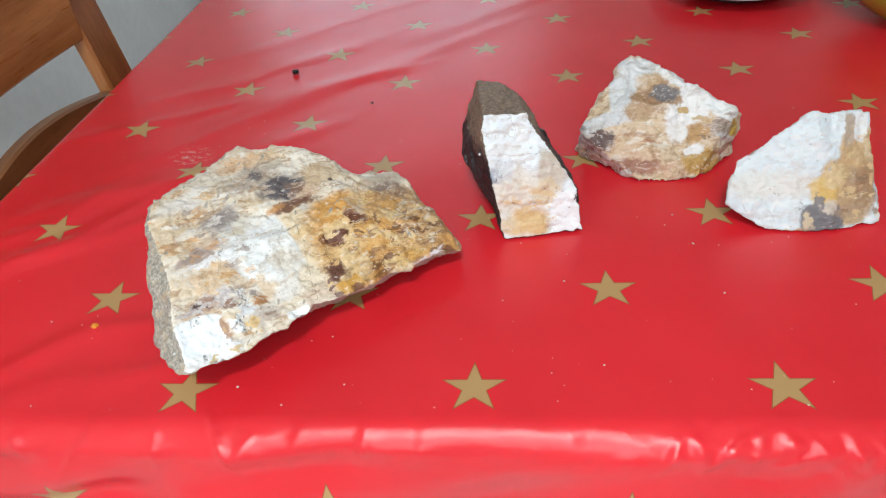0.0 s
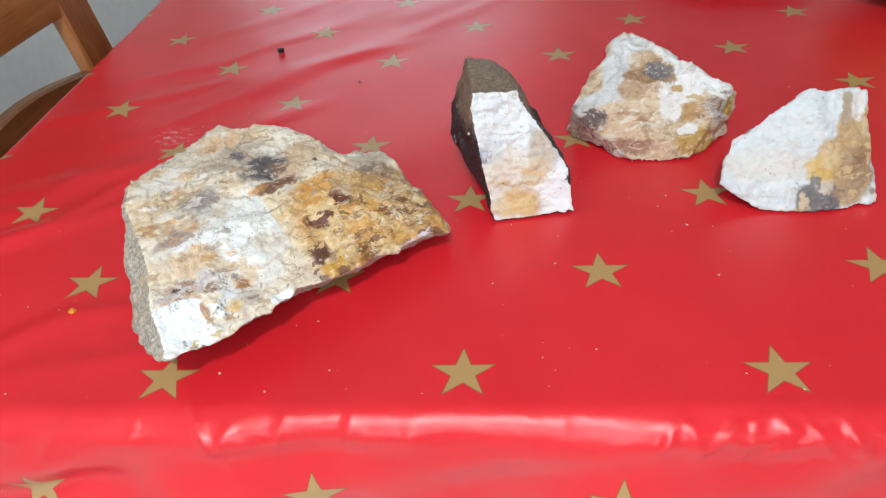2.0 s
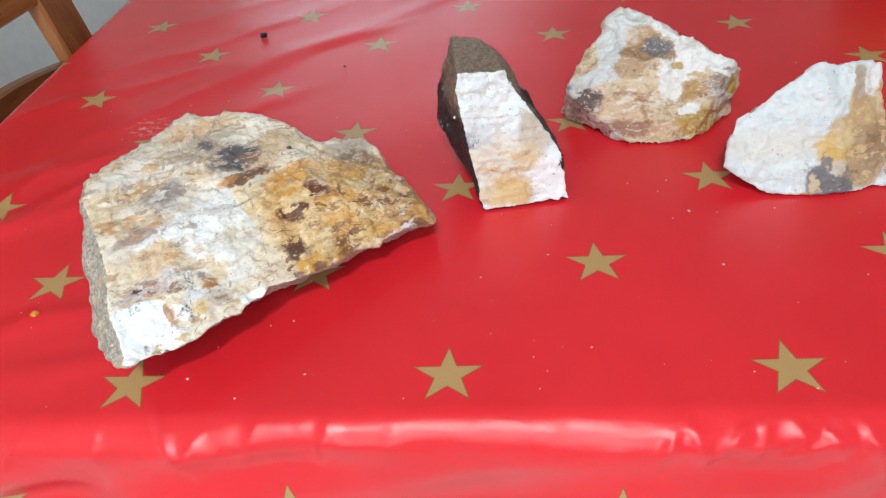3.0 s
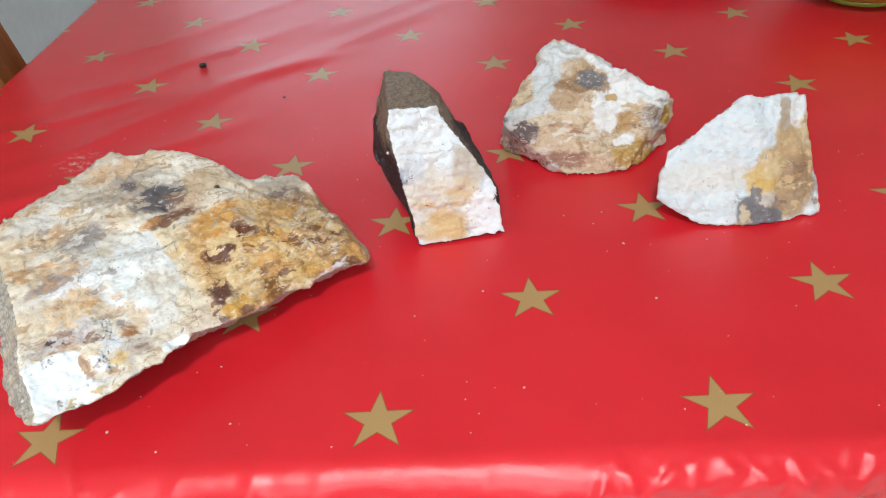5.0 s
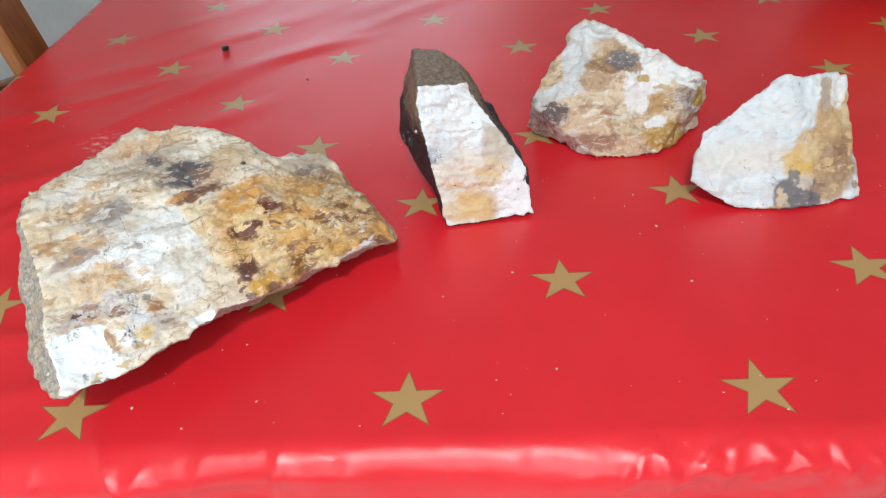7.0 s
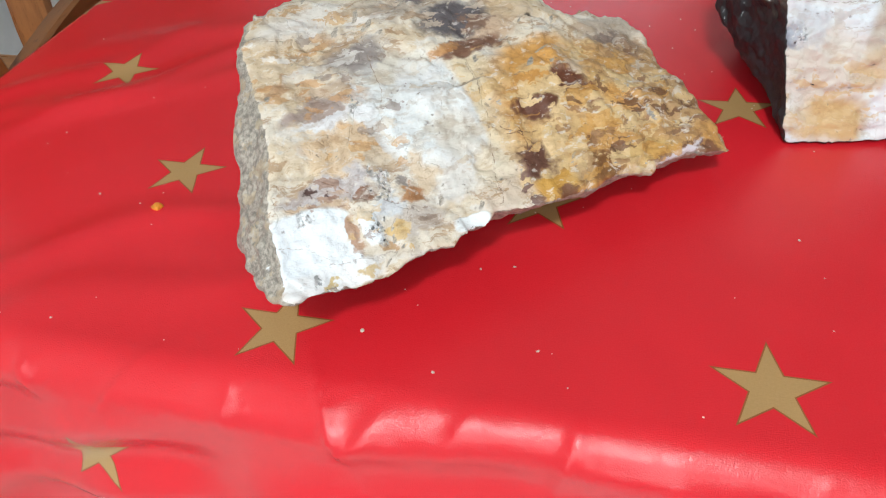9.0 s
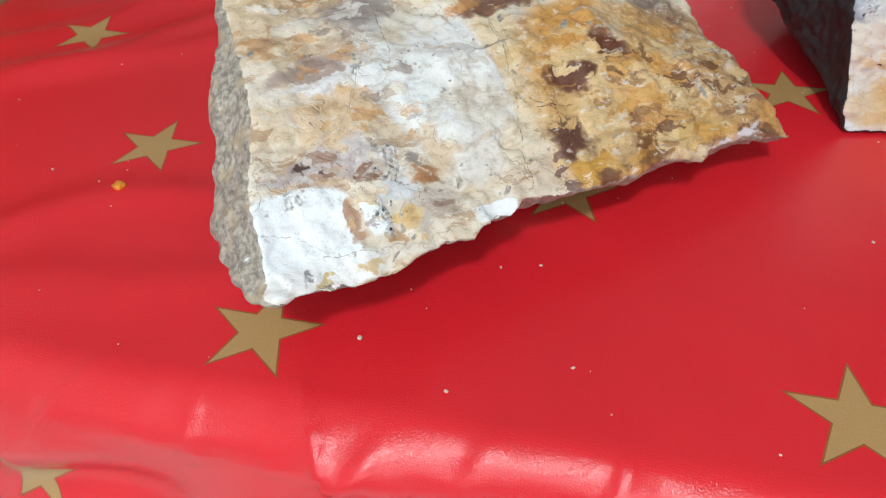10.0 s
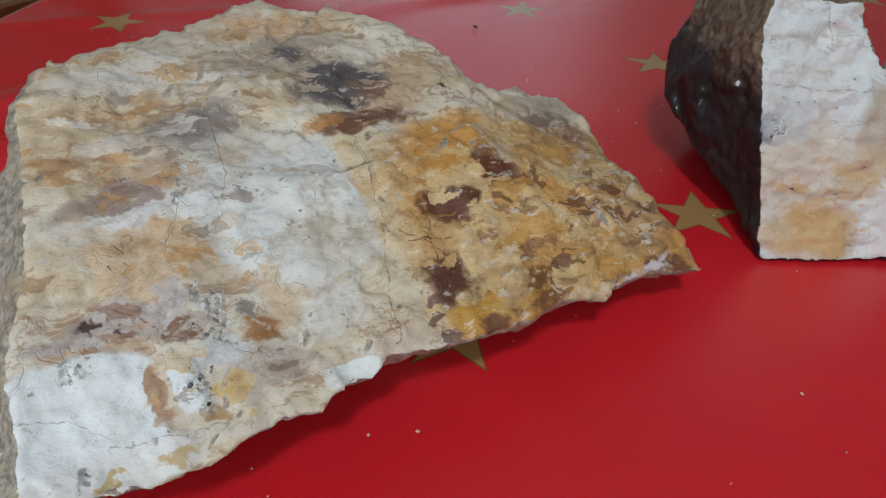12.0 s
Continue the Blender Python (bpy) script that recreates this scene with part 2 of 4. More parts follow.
    druse = g.math("MULTIPLY", druse, g.step(speck, 0.42, 0.52))
    crystal = g.node("ShaderNodeTexVoronoi")
    g.put(crystal.inputs["Vector"], c)
    crystal.inputs["Scale"].default_value = 800
    col = g.mix(g.math("MULTIPLY", druse, 0.75), col, g.mix(g.step(g.split(crystal.outputs["Color"])[0], 0.2, 0.8), (0.30, 0.31, 0.31), (0.78, 0.80, 0.80)))
    g.put(p.inputs["Base Color"], col)
    rough = g.math("SUBTRACT", g.step(speck, 0.3, 0.7, 0.42, 0.7), g.math("MULTIPLY", druse, 0.5), clamp=True)
    g.put(p.inputs["Roughness"], g.math("MAXIMUM", rough, 0.06))
    p.inputs["Specular IOR Level"].default_value = 0.5
    tilt = g.vec("SCALE", g.vec("SUBTRACT", crystal.outputs["Color"], (0.5, 0.5, 0.5)), g.math("MULTIPLY", druse, 1.6))
    h = g.math("ADD", g.math("MULTIPLY", speck, 0.32), g.math("ADD", g.math("MULTIPLY", grain, 0.08), g.math("MULTIPLY", streak, 0.6)))
    h = g.math("SUBTRACT", h, g.math("MULTIPLY", g.math("ADD", g.math("ADD", crack, holes), cut, clamp=True), 0.5))
    h = g.math("ADD", h, g.math("MULTIPLY", plates, 0.35))
    calm = g.bump(h, relief, 0.0022)
    g.put(p.inputs["Normal"], g.vec("NORMALIZE", g.vec("ADD", calm, tilt)))
    return m


M_CLOTH = oilcloth()
M_WALL = paint("pale_wall_paint", (0.76, 0.78, 0.77), 0.8, 30, 0.04, 0.0005)
M_CEIL = paint("white_ceiling_paint", (0.8, 0.8, 0.78), 0.85, 30, 0.03, 0.0005)
M_TRIM = paint("white_gloss_trim", (0.78, 0.77, 0.74), 0.4, 30, 0.03, 0.0002)
M_FLOOR = paint("pale_floor_tile", (0.70, 0.71, 0.70), 0.45, 18, 0.08, 0.0003)
M_WOOD = wood("brown_varnished_wood", (0.17, 0.058, 0.016), (0.38, 0.15, 0.046), 0.32, "Z")
M_RAIL = wood("honey_varnished_wood", (0.26, 0.105, 0.026), (0.50, 0.25, 0.085), 0.3, "Y")
M_DARKWOOD = wood("dark_varnished_wood", (0.12, 0.045, 0.014), (0.24, 0.10, 0.032), 0.35, "Y")
M_PLATE = paint("white_glazed_china", (0.8, 0.82, 0.82), 0.12, 20, 0.02, 0.0)
# near-black, to stand for the shadow beneath the plate's rim
M_RIM_SHADE = paint("foot_rim_shade", (0.03, 0.035, 0.04), 0.2, 20, 0.05, 0.0)
M_BOWL = paint("olive_green_glaze", (0.30, 0.37, 0.04), 0.16, 25, 0.08, 0.0)
M_PAPER = paint("white_paper", (0.8, 0.8, 0.78), 0.8, 80, 0.03, 0.0002)
M_BLACK = paint("black_plastic", (0.008, 0.007, 0.006), 0.25, 200, 0.2, 0.0001)
M_ORANGE = paint("orange_crumb", (0.75, 0.28, 0.02), 0.6, 400, 0.2, 0.0003)
M_CHIP = paint("pale_stone_chip", (0.68, 0.6, 0.5), 0.7, 500, 0.2, 0.0003)
M_GLASS = paint("window_frame_white", (0.8, 0.8, 0.8), 0.35, 20, 0.02, 0.0)


# ---- mesh helpers ----
def solid(name, bm, material, parent=None, at=None, smooth=False):
    me = bpy.data.meshes.new(name)
    bm.normal_update()
    bm.to_mesh(me)
    bm.free()
    if smooth:
        me.polygons.foreach_set("use_smooth", [True] * len(me.polygons))
    if material:
        me.materials.append(material)
    ob = new(name, me)
    if parent is not None:
        ob.parent = parent
    if at is not None:
        ob.matrix_basis = at
    return ob


def part(name, bm, material, parent, label="", at=None, smooth=False):
    ob = solid(name, bm, material, parent, at, smooth)
    return tagged(ob, label) if label else ob


def box(x0, x1, y0, y1, z0, z1, bevel=0.0, cuts=2):
    bm = bmesh.new()
    bmesh.ops.create_cube(bm, size=1.0)
    for vert in bm.verts:
        vert.co = Vector((x0 if vert.co.x < 0 else x1, y0 if vert.co.y < 0 else y1, z0 if vert.co.z < 0 else z1))
    if bevel:
        bmesh.ops.bevel(bm, geom=bm.edges[:], offset=bevel, segments=cuts, affect="EDGES", profile=0.5)
    return bm


def lathe(profile, steps=48):
    """A turned shape from (radius, height) pairs."""
    bm = bmesh.new()
    rings = []
    for r, zz in profile:
        if r < 1e-5:
            rings.append([bm.verts.new((0, 0, zz))])
        else:
            rings.append([bm.verts.new((r * math.cos(2 * math.pi * i / steps), r * math.sin(2 * math.pi * i / steps), zz)) for i in range(steps)])
    for a, b in zip(rings, rings[1:]):
        for i in range(steps):
            j = (i + 1) % steps
            if len(a) == 1 and len(b) > 1:
                bm.faces.new((a[0], b[i], b[j]))
            elif len(b) == 1 and len(a) > 1:
                bm.faces.new((a[i], a[j], b[0]))
            elif len(a) > 1:
                bm.faces.new((a[i], a[j], b[j], b[i]))
    bmesh.ops.recalc_face_normals(bm, faces=bm.faces[:])
    return bm


def board(length, outline_low, outline_high, thick, bow=0.0, n=24):
    """A shaped rail along y from 0 to length; its lower and upper edges are functions of 0..1, and it bows towards -x."""
    bm = bmesh.new()
    rows = []
    for i in range(n + 1):
        f = i / n
        x = -bow * math.sin(math.pi * f)
        lo, hi = outline_low(f), outline_high(f)
        b = 0.003
        rows.append([bm.verts.new((x + dx, f * length, zz)) for dx, zz in (
            (thick / 2, lo + b), (thick / 2, hi - b), (thick / 2 - b, hi), (-thick / 2 + b, hi), (-thick / 2, hi - b), (-thick / 2, lo + b), (-thick / 2 + b, lo), (thick / 2 - b, lo))])
    for a, b in zip(rows, rows[1:]):
        for k in range(8):
            bm.faces.new((a[k], a[(k + 1) % 8], b[(k + 1) % 8], b[k]))
    bm.faces.new(rows[0])
    bm.faces.new(rows[-1])
    bmesh.ops.recalc_face_normals(bm, faces=bm.faces[:])
    return bm


# ---- room ----
X0, X1, Y0, Y1, HIGH = ROOM
T = 0.12
tagged(solid("floor", box(X0 - T, X1 + T, Y0 - T, Y1 + T, -0.1, 0.0), M_FLOOR), "pale tiled floor of the dining room", "floor", kind="structure")
tagged(solid("ceiling", box(X0 - T, X1 + T, Y0 - T, Y1 + T, HIGH, HIGH + 0.1), M_CEIL), "white painted ceiling", "ceiling", kind="structure")
tagged(solid("wall_west", box(X0 - T, X0, Y0, Y1, 0, HIGH), M_WALL), "pale grey-white painted wall behind the chairs", "wall", kind="structure")
tagged(solid("wall_east", box(X1, X1 + T, Y0, Y1, 0, HIGH), M_WALL), "pale grey-white painted wall", "wall", kind="structure")
wall_s = tagged(new("wall_south"), "pale painted wall with a wide window", "wall", kind="structure")
bx0, bx1, bz0, bz1 = WIN_B
for nm, b in (("wall_pier", (X0 - T, bx0, 0, HIGH)), ("wall_pier", (bx1, X1 + T, 0, HIGH)), ("wall_apron", (bx0, bx1, 0, bz0)), ("wall_lintel", (bx0, bx1, bz1, HIGH))):
    part(nm, box(b[0], b[1], Y0 - T, Y0, b[2], b[3]), M_WALL, wall_s)
wall_n = tagged(new("wall_north"), "pale painted far wall with an added window opening", "wall", kind="structure")
nx0, nx1, nz0, nz1 = WIN_N
for nm, b in (("wall_pier", (X0 - T, nx0, 0, HIGH)), ("wall_pier", (nx1, X1 + T, 0, HIGH)), ("wall_apron", (nx0, nx1, 0, nz0)), ("wall_lintel", (nx0, nx1, nz1, HIGH))):
    part(nm, box(b[0], b[1], Y1, Y1 + T, b[2], b[3]), M_WALL, wall_n)
win = tagged(new("window_1"), "white framed window with daylight behind it", "window", kind="structure")
for b in ((bx0, bx0 + 0.05, bz0, bz1), (bx1 - 0.05, bx1, bz0, bz1), (bx0 + 0.05, bx1 - 0.05, bz0, bz0 + 0.05), (bx0 + 0.05, bx1 - 0.05, bz1 - 0.05, bz1), (0.175, 0.225, bz0 + 0.05, bz1 - 0.05)):
    part("window_frame", box(b[0], b[1], Y0 - 0.09, Y0 - 0.04, b[2], b[3], 0.004), M_GLASS, win)
# frame of the unseen window that goes with the added far light
win2 = tagged(new("added_far_window"), "white framed window, unseen, added in the far wall", "window", kind="structure")
for b in ((nx0, nx0 + 0.05, nz0, nz1), (nx1 - 0.05, nx1, nz0, nz1), (nx0 + 0.05, nx1 - 0.05, nz0, nz0 + 0.05), (nx0 + 0.05, nx1 - 0.05, nz1 - 0.05, nz1), (-0.4, -0.35, nz0 + 0.05, nz1 - 0.05)):
    part("window_frame", box(b[0], b[1], Y1 + 0.04, Y1 + 0.09, b[2], b[3], 0.004), M_GLASS, win2)

# unseen fitting made up to carry the added overhead light
lamp = tagged(new("added_ceiling_panel"), "flat white ceiling panel, added to go with the overhead light", "ceiling light")
lamp.location = (0.16, -1.15, 0)
for b in ((-0.15, -0.12, -0.15, 0.15), (0.12, 0.15, -0.15, 0.15), (-0.12, 0.12, -0.15, -0.12), (-0.12, 0.12, 0.12, 0.15)):
    part("frame", box(b[0], b[1], b[2], b[3], 2.44, HIGH, 0.003), M_TRIM, lamp)
part("diffuser", box(-0.12, 0.12, -0.12, 0.12, 2.455, 2.47), M_TRIM, lamp, "opal white panel")

# ---- table and cloth ----
EDGE_X0, EDGE_X1, EDGE_Y0, EDGE_Y1 = -0.296, 1.36, -0.038, 0.935
table = tagged(new("dining_table"), "wooden dining table hidden under a red oilcloth", "table")
part("tabletop", box(EDGE_X0 + 0.008, EDGE_X1 - 0.008, EDGE_Y0 + 0.012, EDGE_Y1 - 0.008, TABLE - 0.034, TABLE - 0.006, 0.006), M_WOOD, table)
for lx in (EDGE_X0 + 0.09, EDGE_X1 - 0.09):
    for ly in (EDGE_Y0 + 0.10, EDGE_Y1 - 0.09):
        part("leg", box(lx - 0.03, lx + 0.03, ly - 0.03, ly + 0.03, 0.0, TABLE - 0.034, 0.004), M_WOOD, table)


def bend(s, lo, hi, r):
    """Place across and drop of a cloth at arc length s, that rolls over edges at lo and hi with radius r."""
    if s < lo + r:
        a = min((lo + r - s) / r, math.pi / 2)
        rest = max(0.0, (lo + r - s) - r * math.pi / 2)
        return lo + r - r * math.sin(a), r * (1 - math.cos(a)) + rest
    if s > hi - r:
        a = min((s - hi + r) / r, math.pi / 2)
        rest = max(0.0, (s - hi + r) - r * math.pi / 2)
        return hi - r + r * math.sin(a), r * (1 - math.cos(a)) + rest
    return s, 0.0


def ridge(x, y, x0, y0, x1, y1, wide):
    """A soft crease along a line: 1 on it, 0 away from it and past its ends."""
    dx, dy = x1 - x0, y1 - y0
    ll = dx * dx + dy * dy
    f = ((x - x0) * dx + (y - y0) * dy) / ll
    off = ((x - x0) * dy - (y - y0) * dx) / math.sqrt(ll) + 0.008 * math.sin(f * 7 + x0 * 40) + 0.012 * noise.noise((x * 11, y * 11, x0 * 9))
    wide *= 1.15 + 0.6 * noise.noise((x * 14, y * 14, y0 * 9 + 3))
    end = max(0.0, min(1.0, f * 4)) * max(0.0, min(1.0, (1 - f) * 4))
    return math.exp(-(off / wide) ** 2) * end


CREASES = (     # from x, y to x, y, width, height
    (-0.31, 0.03, -0.10, 0.29, 0.011, 0.0030), (-0.31, 0.10, -0.16, 0.30, 0.010, 0.0022), (-0.22, -0.03, -0.02, 0.10, 0.010, 0.0028),
    (-0.17, -0.04, 0.02, 0.06, 0.010, 0.0020), (-0.31, 0.10, -0.05, 0.25, 0.012, 0.0026), (-0.28, 0.20, 0.06, 0.41, 0.013, 0.0026),
    (-0.22, 0.30, 0.16, 0.60, 0.014, 0.0019), (-0.16, 0.36, 0.28, 0.74, 0.015, 0.0018), (-0.26, 0.44, 0.12, 0.70, 0.014, 0.0017),
    (-0.24, 0.56, 0.16, 0.86, 0.015, 0.0016), (0.06, 0.62, 0.40, 0.90, 0.014, 0.0018), (-0.30, 0.36, -0.05, 0.50, 0.010, 0.0018),
)


def cloth_mesh():
    rng = random.Random(4)
    drop = 0.20

    def axis(lo, hi, near_lo, near_hi, fine_lo, fine_hi, fine):
        out, s = [], lo - drop
        while s < hi + drop:
            out.append(s)
            s += fine if fine_lo < s < fine_hi else 0.0045 if near_lo < s < near_hi else 0.014
        return out

    us, vs = axis(EDGE_X0, EDGE_X1, -0.33, 0.62, -0.16, 0.52, 0.0028), axis(EDGE_Y0, EDGE_Y1, -0.14, 0.62, EDGE_Y0 - 0.06, EDGE_Y0 + 0.03, 0.002)
    tucks = [(tx + rng.uniform(-0.004, 0.004), rng.uniform(0.0035, 0.008), th, rng.uniform(-0.9, 0.9), rng.uniform(0.010, 0.022)) for tx, th in (
        (-0.11, 0.003), (-0.06, 0.0025), (-0.015, 0.002), (0.036, 0.0036), (0.048, 0.002), (0.086, 0.0016), (0.126, 0.0036), (0.136, 0.0022),
        (0.165, 0.001), (0.21, 0.0008), (0.262, 0.001), (0.331, 0.0036), (0.344, 0.0026), (0.362, 0.0024), (0.378, 0.003), (0.397, 0.002), (0.409, 0.0026), (0.43, 0.003), (0.452, 0.002), (0.47, 0.003))]
    verts, uvs = [], []
    for v in vs:
        y, dy = bend(v, EDGE_Y0, EDGE_Y1, 0.02)
        for u in us:
            x, dx = bend(u, EDGE_X0, EDGE_X1, 0.008)
            zz = TABLE - dx - dy
            lift = 0.0008 * noise.noise((u * 9, v * 9, 3.0))
            if dx == 0 and dy < 0.02:
                for x0, y0, x1, y1, w, hgt in CREASES:
                    if abs(x - (x0 + x1) / 2) < 0.35:
                        lift += hgt * ridge(x, y, x0, y0, x1, y1, w)
            # small tucks and puckers where the cloth rolls over the front edge
            roll = math.exp(-((v - EDGE_Y0 + 0.006) / 0.018) ** 2)
            if roll > 0.004:
                for tx, tw, th, sl, reach in tucks:
                    side = u - tx - sl * (v - EDGE_Y0)
                    lift += th * math.exp(-((v - EDGE_Y0 + 0.004) / reach) ** 2) * math.exp(-abs(side) / (tw if side > 0 else tw * 0.45))
                lift += 0.0016 * roll * noise.noise((u * 26, v * 40, 0.5))
                rough_part = 0.25 + 0.75 * max(0.0, min(1.0, (u - 0.30) / 0.05))
                lift += 0.0030 * roll * rough_part * abs(noise.noise((u * 60, v * 85, 2.5)))
                lift += 0.0012 * roll * rough_part * noise.noise((u * 130, v * 150, 4.5))
            px, py, pz = x, y, zz
            pz += lift * (1.0 if dy < 0.03 else 0.3)
            if dy > 0:
                hang = min(1.0, dy / 0.10)
                py -= lift * min(1.0, dy / 0.015)
                py -= hang * (0.010 * math.sin(u * 21 + 0.8) + 0.006 * math.sin(u * 47) + 0.008)
                # slack folds that run slantwise across the hanging part
                slack = 0.35 + 0.65 * max(0.0, min(1.0, (0.16 - u) / 0.12))
                py -= slack * min(1.0, dy / 0.03) * (0.004 * math.sin((dy + 0.22 * u) * 105 + 2.5 * noise.noise((u * 7, dy * 9, 1.0))) + 0.007 * noise.noise((u * 11, dy * 28, 6.0)))
            if dx > 0 and dy < 0.01:
                hang = min(1.0, dx / 0.10) * (1 if u < 0 else -1)
                px -= hang * (0.008 * math.sin(v * 17) + 0.008)
            verts.append((px, py, max(pz, 0.3)))
            # the print runs a little off line towards one side
            slip = max(0.0, min(1.0, (0.36 - v) / 0.12))
            uvs.append((u - 0.010 * max(0.0, min(0.3, u - 0.05)) * slip, v - 0.003 * max(0.0, min(1.0, (u - 0.05) / 0.12)) * slip))
    nu = len(us)
    faces = [(j * nu + i, j * nu + i + 1, (j + 1) * nu + i + 1, (j + 1) * nu + i) for j in range(len(vs) - 1) for i in range(nu - 1)]
    me = bpy.data.meshes.new("tablecloth")
    me.from_pydata(verts, [], faces)
    layer = me.uv_layers.new(name="cloth")
    idx = np.empty(len(me.loops), dtype=np.int32)
    me.loops.foreach_get("vertex_index", idx)
    layer.data.foreach_set("uv", np.array(uvs, dtype=np.float32)[idx].ravel())
    me.polygons.foreach_set("use_smooth", [True] * len(me.polygons))
    me.materials.append(M_CLOTH)
    return me


cloth = tagged(new("tablecloth", cloth_mesh()), "glossy red oilcloth printed with tan stars, creased at its edge", "tablecloth")
thick = cloth.modifiers.new("thickness", "SOLIDIFY")
thick.thickness, thick.offset = 0.0012, -1.0


# ---- stones ----
def facet_normal(az, el):
    a, e = radians(az), radians(el)
    return np.array((math.cos(e) * math.cos(a), math.cos(e) * math.sin(a), math.sin(e)))


def tilt_of(p):
    """A steady random tilt for a cell."""
    return Vector((noise.noise(p * 5.1), noise.noise(p * 5.1 + Vector((3, 7, 1))), noise.noise(p * 5.1 + Vector((8, 2, 6))))) * 1.6


def stone(name, origin, lobes, material, label, voxel, rough, seed, bites=(), warp=None):
    """A broken stone: lobes of flat fracture faces, each (azimuth, elevation, distance) from the origin, roughened in several scales."""
    bm = bmesh.new()
    bmesh.ops.create_icosphere(bm, subdivisions=7, radius=1.0)
    dirs = np.array([vert.co[:] for vert in bm.verts])
    best = None
    for lobe in lobes:
        reach = np.full(len(dirs), 1.0)
        for az, el, dist in lobe:
            along = dirs @ facet_normal(az, el)
            reach = np.where(along > 1e-4, np.minimum(reach, dist / np.maximum(along, 1e-4)), reach)
        down = np.where(dirs[:, 2] < -1e-4, (origin[2] - TABLE - 0.0012) / np.maximum(-dirs[:, 2], 1e-4), 1.0)
        reach = np.minimum(reach, down)
        best = reach if best is None else np.maximum(best, reach)
    for vert, r in zip(bm.verts, best):
        vert.co = vert.co * float(r)
    rough_me = bpy.data.meshes.new(name)
    bm.to_mesh(rough_me)
    bm.free()
    tmp = new(name + "_blank", rough_me)
    re = tmp.modifiers.new("even", "REMESH")
    re.mode, re.voxel_size, re.adaptivity = "VOXEL", voxel, 0.0
    me = bpy.data.meshes.new_from_object(tmp.evaluated_get(bpy.context.evaluated_depsgraph_get()))
    bpy.data.objects.remove(tmp)
    me.name = name
    for *c, r in bites:      # hollows where flakes broke away
        c = Vector(c) - Vector(origin)
        for vert in me.vertices:
            d = vert.co - c
            if d.length < r:
                vert.co = c + d.normalized() * r
    me.update()
    floor_z = TABLE + 0.001 - origin[2]
    big, mid, small = rough
    off = Vector((seed * 3.1, seed * 1.7, seed * 0.9))
    co = [vert.co.copy() for vert in me.vertices]
    nr = [vert.normal.copy() for vert in me.vertices]
    for vert, c, n in zip(me.vertices, co, nr):
        q = c + off
        h = big * noise.noise(q * 28) + big * 0.6 * noise.noise(q * 62)
        # small chipped facets: every cell of a crushed field stands at its own height and tilt
        w = q + Vector((noise.noise(q * 70), noise.noise(q * 70 + Vector((9, 0, 0))), noise.noise(q * 70 + Vector((0, 9, 0))))) * 0.006
        for size, amount in ((34.0, mid), (85.0, mid * 0.55)):
            dist, pts = noise.voronoi(w * size)
            near, far = ((noise.noise(p * 3.7) + (w * size - p).dot(tilt_of(p)) * 0.8) for p in pts[:2])
            own = 0.5 + 0.5 * min(1.0, (dist[1] - dist[0]) / 0.16)
            h += amount * max(-0.9, min(0.9, near * own + far * (1 - own)))
        h += small * noise.noise(q * 190) + small * 0.6 * noise.noise(q * 420)
        vert.co = c + n * h
        if warp:
            vert.co = warp(vert.co)
        if vert.co.z < floor_z:
            vert.co.z = floor_z
    me.materials.clear()
    me.materials.append(material)
    me.polygons.foreach_set("use_smooth", [True] * len(me.polygons))
    ob = new(name, me)
    ob.location = origin
    return tagged(ob, label, "stone", "broken stones on the table")


